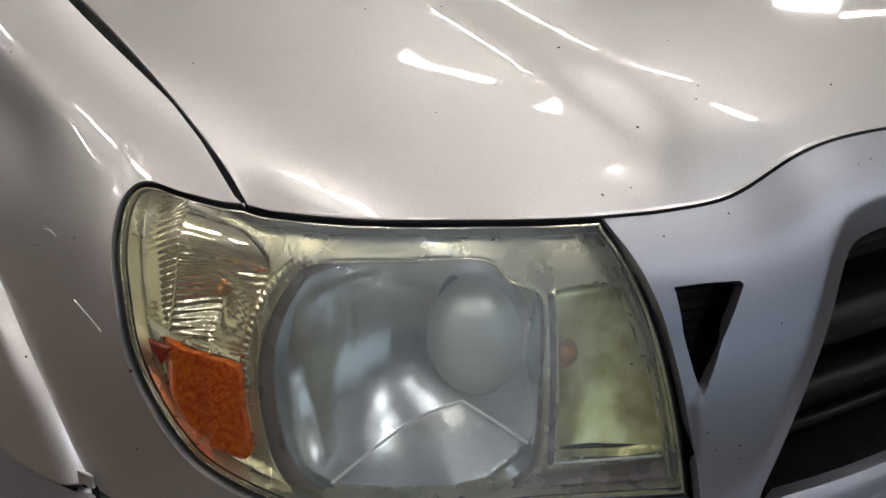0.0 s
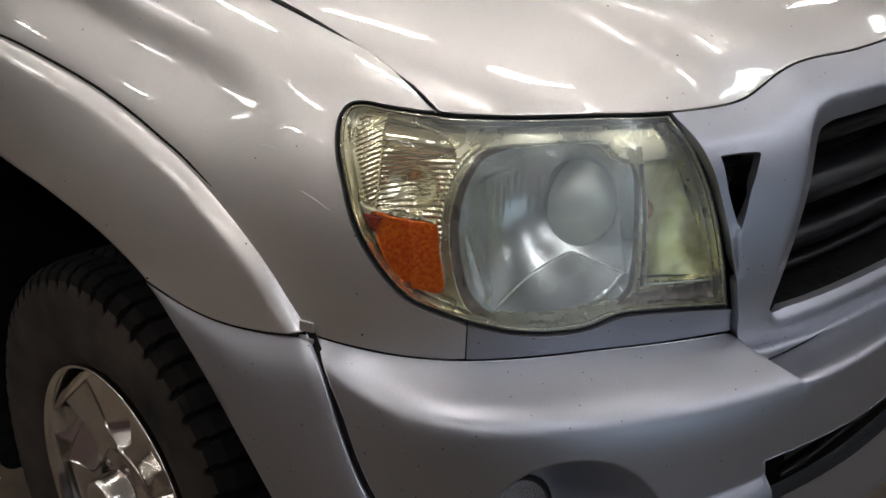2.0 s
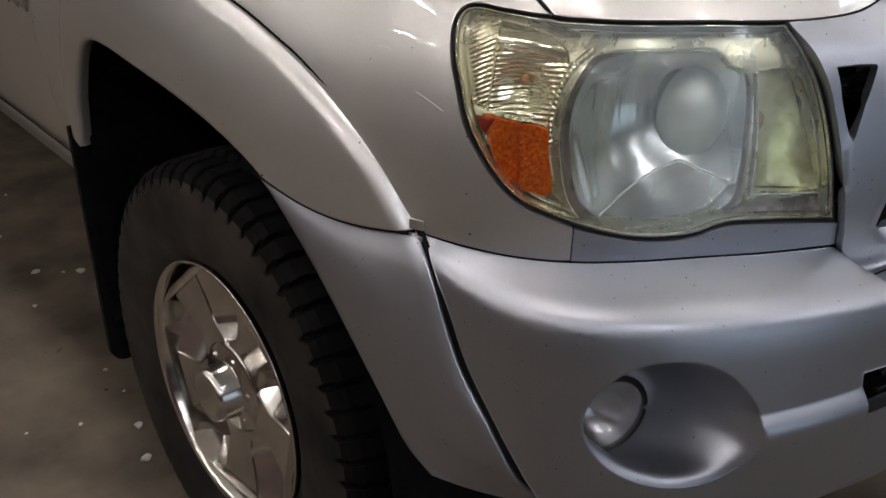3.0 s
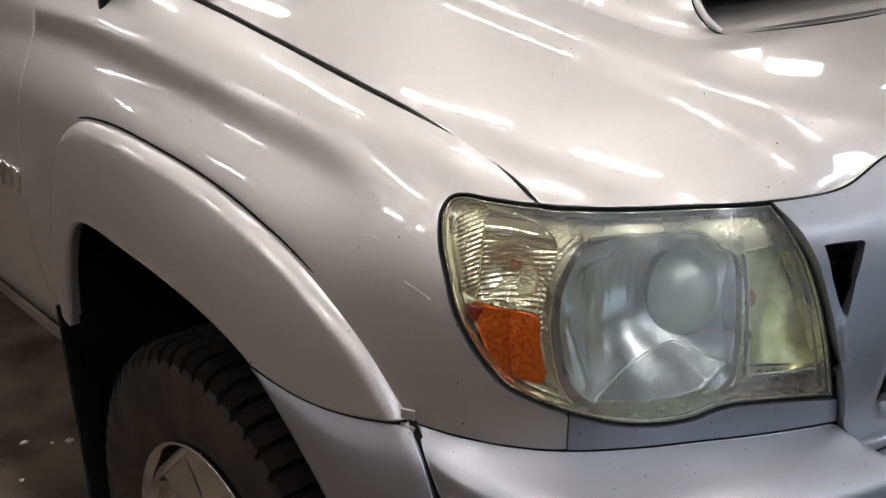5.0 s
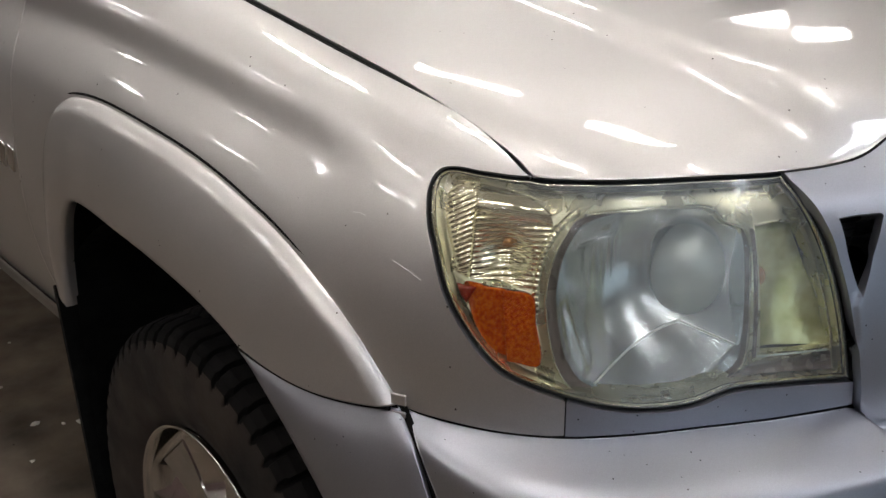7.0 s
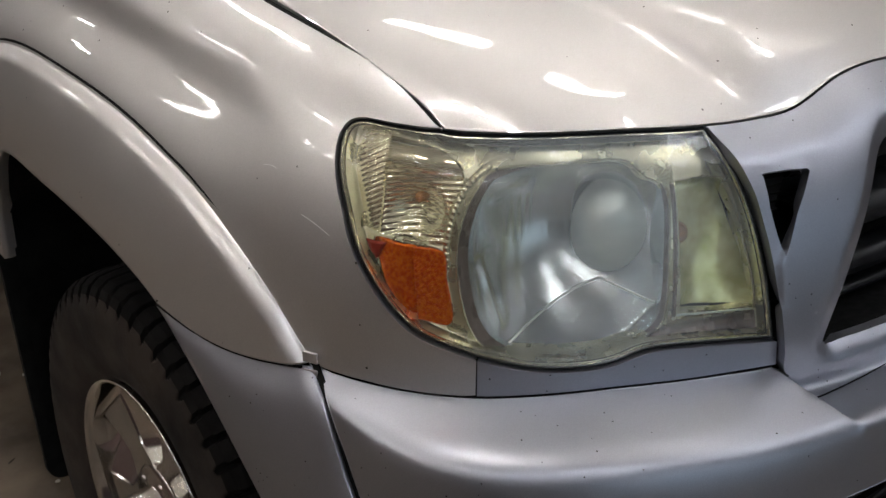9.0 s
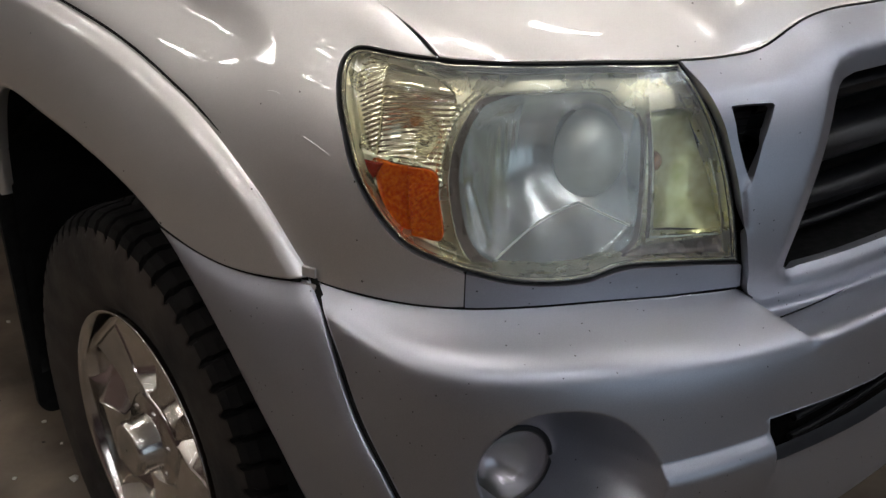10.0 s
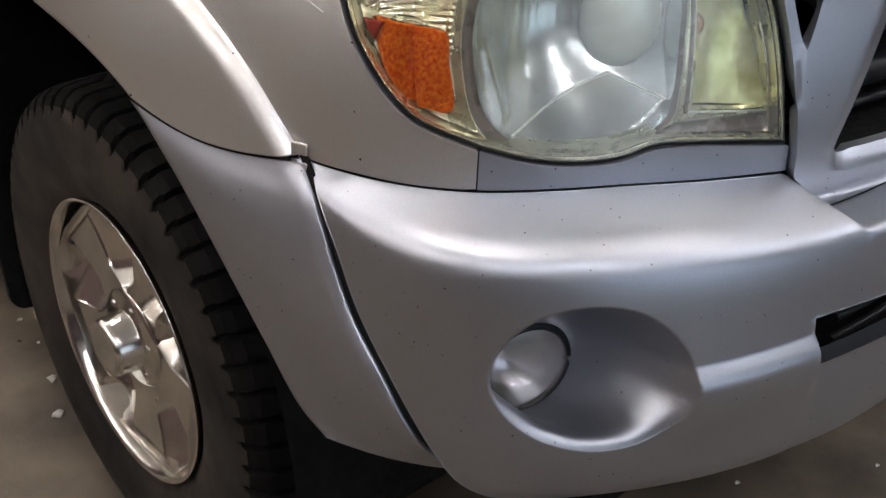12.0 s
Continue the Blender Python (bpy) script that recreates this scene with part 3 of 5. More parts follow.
def surround_surface(s, z):
    """The post stands proud of the wing beside the headlight; the rim slopes in to the opening; a brow runs over the vent."""
    s, z = np.asarray(s, float), np.asarray(z, float)
    q = np.abs(s)
    shape = s.shape
    d = reach(grille_hole[::2], np.stack([q.ravel(), z.ravel()], 1)).reshape(shape)
    out = 0.010 - 0.013 * (1 - np.clip(d / np.interp(z, [0.872, 0.890], [0.5 * RIM, RIM]), 0, 1))
    wing = ramp((q - np.interp(z, POST_Z, POST_S)) / 0.007) * (1 - ramp((z - 1.025) / 0.035))
    out = out - 0.0035 * wing
    out = out * (1 - ramp((z - edge_z(s) + 0.030) / 0.028))
    return shell(s, z, out)


rim_at = np.interp(grille_hole[:, 1], [0.872, 0.890], [0.5 * RIM, RIM])[:, None]
crease = [grille_hole + (inset_ring(grille_hole, -1.0) - grille_hole) * (rim_at + g) for g in (0.0015, -0.0015)]
zz = np.linspace(0.86, 1.066, 60)
for side in (1, -1):
    for shift in (-0.001, 0.0025, 0.006):
        crease.append(np.stack([side * (np.interp(zz, POST_Z, POST_S) + shift), zz], 1))
    for z_ in (1.0745, 1.079, 1.0835):
        crease.append(np.stack([side * np.linspace(0.48, 0.61, 50), np.full(50, z_)], 1))
panel("grille_surround", surround_surface, surround_outline, DULL, truck, holes=[grille_hole, vent, vent * np.array([-1, 1])], step=0.009, lip=0.012, flip=True, label="silver grille surround with grime specks", extra=crease, crisp=True)

# vent pockets behind the triangular openings
for side in (1, -1):
    pocket = panel("vent_mesh", shell_at(-0.03), inset_ring(vent, -0.006) * np.array([side, 1]), BLACK, truck, step=0.01, lip=0.0, flip=True)
    rows = []
    for zz in np.arange(0.995, 1.07, 0.0075):
        w = np.interp(zz, [0.99, 1.07], [0.002, 0.027])
        c0 = np.interp(zz, [0.99, 1.07], [0.555, 0.547])
        s_ = side * np.linspace(c0 - w, c0 + w, 6)
        tube("mesh_wire", shell(s_, np.full(6, zz), -0.022), 0.0012, RUBBER, pocket, sides=5)

# ---- grille: dark bars behind the opening ----
grille = part("grille", bmesh.new(), BLACK, truck, "dark plastic grille with wide horizontal bars")
panel("grille_backing", shell_at(-0.105), box_outline(-0.60, 0.80, 0.60, 1.09), RUBBER, grille, step=0.05, lip=0.0, ring=0.0)
sill_s = np.linspace(-0.56, 0.56, 60)
loft("grille_sill", [shell(sill_s, np.full(60, 0.868), -0.02), shell(sill_s, np.full(60, 0.862), -0.11)], RUBBER, grille)
bars = [(1.052, 0.020, 0.022), (0.990, 0.026, 0.030), (0.925, 0.020, 0.022), (0.888, 0.008, 0.010)]
for zc, tall, deep in bars:
    ss = np.linspace(-0.49, 0.49, 90)
    rows = []
    for j in range(13):
        a = 2 * math.pi * j / 12
        swell = 0.030 * np.exp(-((ss / 0.10) ** 4)) if abs(zc - 0.99) < 0.04 else 0 * ss
        rows.append(shell(ss, zc + (tall + swell) * math.sin(a) * (0.8 + 0.2 * abs(math.cos(a))), -0.072 + deep * math.cos(a)))
    loft("bar", rows, GRILLE, grille)
# round boss that carries the badge
boss = []
for r, o in [(0.088, -0.045), (0.082, -0.028), (0.072, -0.020), (0.0, -0.018)]:
    a = np.linspace(0, 2 * math.pi, 49)
    boss.append(np.stack([r * np.cos(a), -0.828 - o + 0 * a, 0.955 + 0.78 * r * np.sin(a)], 1))
loft("badge_boss", boss, GRILLE, grille)
badge = part("badge", bmesh.new(), CHROME, truck, "plain chrome oval badge")
a = np.linspace(0, 2 * math.pi, 49)[:-1]
tube("oval_ring", np.stack([0.060 * np.cos(a), np.full(48, -0.812), 0.957 + 0.043 * np.sin(a)], 1), 0.0055, CHROME, badge, closed=True)
tube("oval_inner", np.stack([0.018 * np.cos(a), np.full(48, -0.812), 0.957 + 0.040 * np.sin(a)], 1), 0.0042, CHROME, badge, closed=True)
tube("oval_inner", np.stack([0.041 * np.cos(a), np.full(48, -0.814), 0.977 + 0.016 * np.sin(a)], 1), 0.004, CHROME, badge, closed=True)

# ---- bumper ----
BMAX_S = [0, 0.20, 0.30, 0.40, 0.50, 0.566, 0.62, 0.70, 0.80, 0.87, 0.905, 0.929, 0.962, 0.986, 1.013, 1.031, 1.06, 1.2]
BMAX_O = [0.060, 0.067, 0.073, 0.083, 0.096, 0.106, 0.111, 0.113, 0.108, 0.098, 0.086, 0.075, 0.058, 0.044, 0.027, 0.016, 0.008, 0.006]
BTOP_S = [0, 0.35, 0.50, 0.55, 0.63, 0.72, 0.80, 0.868, 0.935, 1.046, 1.2]
BTOP_Z = [0.864, 0.865, 0.8655, 0.866, 0.8715, 0.8785, 0.8785, 0.8755, 0.8725, 0.877, 0.88]
PROF_W = [0, 0.10, 0.20, 0.28, 0.36, 0.46, 0.60, 0.78, 0.90, 1.0]
PROF_O = [0.0, 0.36, 0.70, 0.855, 0.93, 0.97, 1.0, 0.985, 0.88, 0.60]
PROF_D = [0.0, 0.0085, 0.0165, 0.027, 0.052, 0.100, 0.158, 0.236, 0.284, 0.318]
MID_O = [0.0, 0.03, 0.38, 0.855, 0.93, 0.97, 1.0, 1.0, 0.97, 0.86]
MID_D = [0.016, 0.037, 0.037, 0.027, 0.052, 0.100, 0.158, 0.226, 0.268, 0.292]


def bumper_surface(s, b):
    """b runs down the bumper's face: 0 the upper edge, 0.5 the lower one."""
    s, w = np.asarray(s, float), np.clip(np.asarray(b, float) / 0.5, 0, 1)
    q = np.abs(s)
    sharp = ramp((0.548 - 0.12 * np.minimum(w, 0.36) - q) / 0.010)
    gentle = ramp((0.60 - q) / 0.14)
    g = ramp((w - 0.28) / 0.10)
    mid = sharp * (1 - g) + gentle * g
    o = (glide(w, PROF_W, PROF_O) * (1 - mid) + glide(w, PROF_W, MID_O) * mid) * glide(q, BMAX_S, BMAX_O)
    d = glide(w, PROF_W, PROF_D) * (1 - mid) + glide(w, PROF_W, MID_D) * mid
    # ledge beside the fog lamp
    z = glide(q, BTOP_S, BTOP_Z) - d
    ledge = ramp((0.720 - q) / 0.03) * ramp((q - 0.545) / 0.01) * np.sin(math.pi / 2 * np.clip((0.7445 - z) / 0.021, 0, 1)) * (1 - ramp((0.725 - z) / 0.09))
    return shell(s, z * 0 + 0.88, o + 0.012 * ledge) * np.array([1, 1, 0]) + np.stack([0 * z, 0 * z, z], -1)


SIDE_B = [(1.036, 0.002), (1.026, 0.042), (1.007, 0.132), (0.980, 0.194), (0.956, 0.243), (0.923, 0.299), (0.899, 0.346), (0.883, 0.384), (0.863, 0.430), (0.825, 0.472), (0.78, 0.495)]
sb = through_points(SIDE_B, 60)
bump_outline = np.vstack([np.stack([np.linspace(-1.04, 1.04, 240), np.full(240, 0.001)], 1), sb, np.stack([np.linspace(0.76, -0.76, 90), np.full(90, 0.499)], 1), (sb * np.array([-1, 1]))[::-1]])
a = np.linspace(0, 2 * math.pi, 73)[:-1]
FOG_S, FOG_B = 0.772, 0.279
fog_hole = np.stack([FOG_S + 0.077 * np.cos(a), FOG_B + 0.088 * np.sin(a) - 0.012 * np.cos(a)], 1)


def bumper_b(s, z):
    """Where down the face the bumper has the height z."""
    tries = np.linspace(0.12, 0.48, 400)
    return np.array([tries[np.argmin(np.abs(bumper_surface(np.full(400, v), tries)[:, 2] - h))] for v, h in zip(s, z)])


in_s = np.linspace(0.566, 0, 46)
in_top = np.stack([in_s, bumper_b(in_s, np.interp(in_s, [0.4, 0.566], [0.752, 0.763]))], 1)
lo_s = np.linspace(0.557, 0, 46)
in_low = np.stack([lo_s, bumper_b(lo_s, np.interp(lo_s, [0.4, 0.557], [0.698, 0.703]))], 1)
m1 = np.array([-1, 1])
intake = np.vstack([in_top[:-1], (in_top * m1)[::-1], np.linspace(in_top[0] * m1, in_low[0] * m1, 8)[1:-1], (in_low * m1)[:-1], in_low[::-1], np.linspace(in_low[0], in_top[0], 8)[1:-1]])
folds = []
ww = np.linspace(0.005, 0.36, 50)
for side in (1, -1):
    for f in (-0.0015, 0.0015, 0.004, 0.006, 0.0085, 0.0115):
        folds.append(np.stack([side * (0.548 - 0.12 * ww - f), ww * 0.5], 1))
    qq = np.linspace(0.57, 0.73, 50)
    for z_ in (0.7475, 0.7452, 0.7437, 0.741, 0.738, 0.734, 0.730, 0.7265, 0.7225):
        folds.append(np.stack([side * qq, 0.5 * np.interp(glide(qq, BTOP_S, BTOP_Z) - z_, PROF_D, PROF_W)], 1))
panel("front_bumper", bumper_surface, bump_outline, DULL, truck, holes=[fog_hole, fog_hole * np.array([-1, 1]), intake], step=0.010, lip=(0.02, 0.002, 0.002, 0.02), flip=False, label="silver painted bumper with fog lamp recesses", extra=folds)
panel("intake_backing", lambda s, b: bumper_surface(s, b) + np.array([0, 0.07, 0]), box_outline(-0.64, 0.16, 0.64, 0.46), RUBBER, truck, step=0.04, lip=0.0, ring=0.0)
for bb in (0.31, 0.345):
    ss = np.linspace(-0.46, 0.46, 60)
    tube("intake_bar", bumper_surface(ss, np.full(60, bb)) + np.array([0, 0.05, 0]), 0.005, BLACK, truck, sides=6)

# fog lamps in scooped recesses
def fog_lamp(side):
    rim = bumper_surface(side * fog_hole[:, 0], fog_hole[:, 1])
    back = np.array([-0.796 * side, -0.712, 0.692])
    rows = []
    ca = np.cos(a)
    small = np.stack([back[0] - side * 0.047 * ca, np.full(72, back[1]) + 0.014 * ca, back[2] - 0.050 * np.sin(a)], 1)
    for f in np.linspace(0, 1, 12):
        g = math.sin(f * math.pi / 2)
        h = 1 - math.cos(f * math.pi / 2)
        # the floor of the recess is dished, its roof steep
        low = ramp((np.sin(a) + 0.1) / 0.8)
        back_f = g * (1 - low) + f ** 1.7 * low
        side_f = (0.5 * f + 0.5 * h) * (1 - low) + g * low
        mixed = rim * (1 - f) + small * f
        mixed[:, 1] = rim[:, 1] * (1 - back_f) + small[:, 1] * back_f
        mixed[:, [0, 2]] = rim[:, [0, 2]] * (1 - side_f)[:, None] + small[:, [0, 2]] * side_f[:, None]
        mixed[:, 2] += 0.019 * low * math.sin(math.pi * f ** 0.8)
        rows.append(mixed)
    recess = loft("fog_recess", rows, DULL, truck, closed=True, flip=side < 0)
    lamp = part("fog_lamp", bmesh.new(), CHROME, truck, "round clear fog lamp with specks of dirt")
    bowl, cover = [], []
    for r in np.linspace(1, 0.02, 9):
        bowl.append(back + (small - back) * r * 0.97 + np.array([0, 0.004 + 0.035 * (1 - r * r), 0]))
        cover.append(back + (small - back) * r * 0.97 + np.array([0, -0.002 - 0.010 * (1 - r * r), 0]))
    loft("fog_reflector", bowl, MIRROR, lamp, closed=True)
    c = loft("fog_glass", cover, FOGLENS, lamp, closed=True)
    c.visible_shadow = False
    tube("fog_ring", small, 0.004, BLACK, lamp, closed=True)


fog_lamp(1)
fog_lamp(-1)

# ---- wheel flares ----
ARCH = [(-0.945, -0.585, 0.600), (-0.952, -0.545, 0.625), (-0.957, -0.50, 0.675), (-0.963, -0.45, 0.732), (-0.967, -0.40, 0.784), (-0.969, -0.34, 0.834), (-0.968, -0.273, 0.874), (-0.967, -0.17, 0.901), (-0.966, -0.05, 0.917), (-0.963, 0.08, 0.924), (-0.957, 0.19, 0.925), (-0.953, 0.262, 0.914), (-0.951, 0.312, 0.878), (-0.950, 0.345, 0.80), (-0.949, 0.356, 0.745), (-0.948, 0.362, 0.70)]
arch = through_points(ARCH, 200)
split = int(np.argmin(np.abs(arch[:, 1] + 0.273) + np.abs(arch[:, 2] - 0.874)))


JOINT_OUT = shell(np.array([1.043]), np.array([0.8805]), 0.004)[0]


def joint_at(f):
    """The sagging line at which the upper and the lower flare meet, from the fender to the arch."""
    return JOINT_OUT * (1 - f) + arch[split] * f + np.array([0, 0, -0.013 * math.sin(math.pi * f)])


def flare(name, outer, inner, normal, proud, shift, material, n_across=26, label=""):
    """A flare: a bevel 2 cm wide rises from its outer edge to a crease, then a flat face falls to the arch, where it turns in."""
    wide = np.linalg.norm(inner - outer, axis=1)
    bevel = np.minimum(0.020 / wide, 0.4)
    rows, across = [], []
    for k in range(n_across + 1):
        if k <= 6:
            f = bevel * (0, 0.12, 0.3, 0.5, 0.7, 0.9, 1.15)[k]
        else:
            f = bevel * 1.15 + (1 - bevel * 1.15) * (k - 6) / (n_across - 6)
        lift = proud * (np.sin(math.pi / 2 * np.minimum(1, f / bevel)) ** 0.8 - np.maximum(0, (f - bevel) / (1 - bevel)) ** 1.6) + 0.006 * np.sin(math.pi * f)
        rows.append(outer * (1 - f)[:, None] + inner * f[:, None] + normal * lift[:, None])
        across.append(f[0])
    rows = [outer - normal * 0.006] + rows + [inner + np.array([0.010, 0, 0]) + (inner - outer) * 0.02, inner + np.array([0.022, 0, 0])]
    across = [0] + across + [1, 1]
    hold = (1 - ramp(np.linspace(0, 1, len(outer)) / 0.30))[:, None]
    for k, f in enumerate(across):
        rows[k] = rows[k] + hold * (joint_at(f) - (outer[0] * (1 - f) + inner[0] * f) + np.array([0, 0, shift]))
        second = rows[k][0] * 0.85 + rows[k][1] * 0.15
        rows[k] = np.vstack([rows[k][0] + np.array([0.022, 0.006, 0]), rows[k][0] + np.array([0.004, 0.001, 0]), rows[k][0], second, rows[k][1:]])
    ob = loft(name, rows, material, truck, label=label)
    mirrored(ob)
    return ob


n = 90
up_o = through_points(np.vstack([JOINT_OUT[None], on_shell(flare_up[8::6], 0.001)]), n)
up_i = through_points(arch[split:], n)
flare("fender_flare", up_o, up_i, outward(through_points(flare_up[3:], n)[:, 0]), 0.011, 0.0015, PAINT, label="silver painted wheel flare")
LOW_EDGE = [(-0.922, -0.545, 0.846), (-0.926, -0.58, 0.79), (-0.927, -0.61, 0.747), (-0.924, -0.65, 0.704), (-0.918, -0.678, 0.665), (-0.90, -0.69, 0.63), (-0.86, -0.69, 0.585)]
lo_o = through_points(np.vstack([JOINT_OUT[None], np.array(LOW_EDGE)]), n)
lo_i = through_points(arch[: split + 1], n)[::-1]
f = np.linspace(0, 1, n)[:, None]
low_norm = outward(np.array([1.043])) * (1 - f) + np.array([[-0.80, -0.60, 0.0]]) * f
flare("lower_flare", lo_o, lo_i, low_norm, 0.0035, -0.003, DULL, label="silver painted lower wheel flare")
fj = np.linspace(0.02, 1, 40)
line = np.array([joint_at(v) for v in fj]) + outward(np.full(40, 1.043)) * (0.0075 * (1 - fj**1.6) + 0.006 * np.sin(math.pi * fj) - 0.0005)[:, None] + np.array([0, 0, -0.001])
mirrored(tube("joint_line", line, 0.0018, RUBBER, truck, sides=6))
# clips at the joint
for dz in (0.0, -0.020):
    bm = bmesh.new()
    p = shell(np.array([1.043]), np.array([0.889 + dz]), 0.0065)[0]
    block(bm, (0.003, 0.017, 0.012), (0, 0, 0), 0.001)
    ob = part("flare_clip", bm, PAINT, truck, smooth=False)
    ob.location = p + np.array([0.002, -0.002, 0])
    ob.rotation_euler = (0, 0, math.radians(24))

# dark seals in the gaps
def seal(curve, width=0.012, depth=0.004, out=0.0):
    strip("seal", on_shell(curve, out), outward(curve[:, 0]), width, depth, RUBBER, truck)


seal(flare_up[:112], 0.014, 0.001)
seal(bump_top, 0.014, 0.005)
seal(np.stack([np.full(12, 0.868), np.linspace(0.874, 0.917, 12)], 1), 0.004, 0.003)
strip("seal", lo_o, low_norm, 0.014, 0.004, RUBBER, truck)
jp = np.array([joint_at(f) for f in np.linspace(0, 1, 20)])
strip("seal", jp, np.tile([-1.0, -0.2, 0], (20, 1)), 0.010, 0.0, RUBBER, truck)
hs = np.stack([np.full(90, -0.80), np.linspace(-0.575, 0.55, 90)], 1)
strip("seal", hood_surface(hs[:, 0], hs[:, 1]), np.tile([-0.35, 0, 0.93], (90, 1)), 0.014, 0.004, RUBBER, truck)
fs = np.linspace(-0.925, 0.925, 160)
fe = shell(fs, edge_z(fs))
strip("seal", fe, np.tile([0, -0.6, 0.8], (160, 1)), 0.014, 0.006, RUBBER, truck)
seal(np.stack([np.full(20, door_s + 0.003), np.linspace(0.6, 1.28, 20)], 1), 0.014, 0.006)

# ---- front door and cowl ----
door_outline = np.vstack([np.stack([np.full(20, door_s + 0.005), np.linspace(0.60, 1.28, 20)], 1)[::-1], np.stack([np.linspace(door_s + 0.03, 3.2, 30), np.full(30, 0.595)], 1), np.stack([np.full(10, 3.22), np.linspace(0.62, 1.28, 10)], 1), np.stack([np.linspace(3.2, door_s + 0.03, 30), np.full(30, 1.29)], 1)])
door = panel("door", shell, door_outline, PAINT, truck, step=0.03, lip=0.02, flip=True, label="silver front door")
mirrored(door)
rows = []
for z_, x_ in [(0.60, -0.885), (0.55, -0.87), (0.50, -0.80)]:
    rows.append(np.stack([np.full(30, x_), np.linspace(0.36, 2.6, 30), np.full(30, z_)], 1))
mirrored(loft("rocker_panel", rows, PAINT, truck))

# chrome letters on the door, too worn to read: plain bars
lettering = part("door_lettering", bmesh.new(), CHROME, truck, "plain chrome bars of a worn door emblem")
for i in range(5):
    bm = bmesh.new()
    block(bm, (0.006, 0.026, 0.044), (0, 0, 0), 0.002)
    bar = part("letter_bar", bm, CHROME, lettering, smooth=False)
    s_ = PLAN_S[-2] - 0.005 + 0.042 * i
    bar.location = shell(np.array([s_]), np.array([0.918]), 0.002)[0]
    bar.rotation_euler = (0.25, 0, 0)

# two old scratches on the fender
for s0, z0, s1, z1 in ((1.133, 1.063, 1.111, 1.064), (1.062, 1.031, 1.023, 1.019)):
    f = np.linspace(0, 1, 12)
    line = shell(s0 + (s1 - s0) * f, z0 + (z1 - z0) * f + 0.0012 * np.sin(math.pi * f), 0.0002)
    tube("scratch", line, 0.0004, HOUSING, truck, sides=5)

# antenna foot on the fender
rows = []
p0 = np.array([-0.858, 0.300, 1.223])
for h, r in [(-0.006, 0.003), (0.004, 0.006), (0.018, 0.010), (0.036, 0.0145), (0.052, 0.0165), (0.070, 0.0150), (0.085, 0.008), (0.095, 0.004), (0.30, 0.0025), (0.60, 0.002)]:
    rows.append([p0 + np.array([r * math.cos(t) + 0.25 * h, r * 1.3 * math.sin(t), h]) for t in np.linspace(0, 2 * math.pi, 17)])
loft("antenna", rows, BLACK, truck, label="black antenna foot with a thin mast")

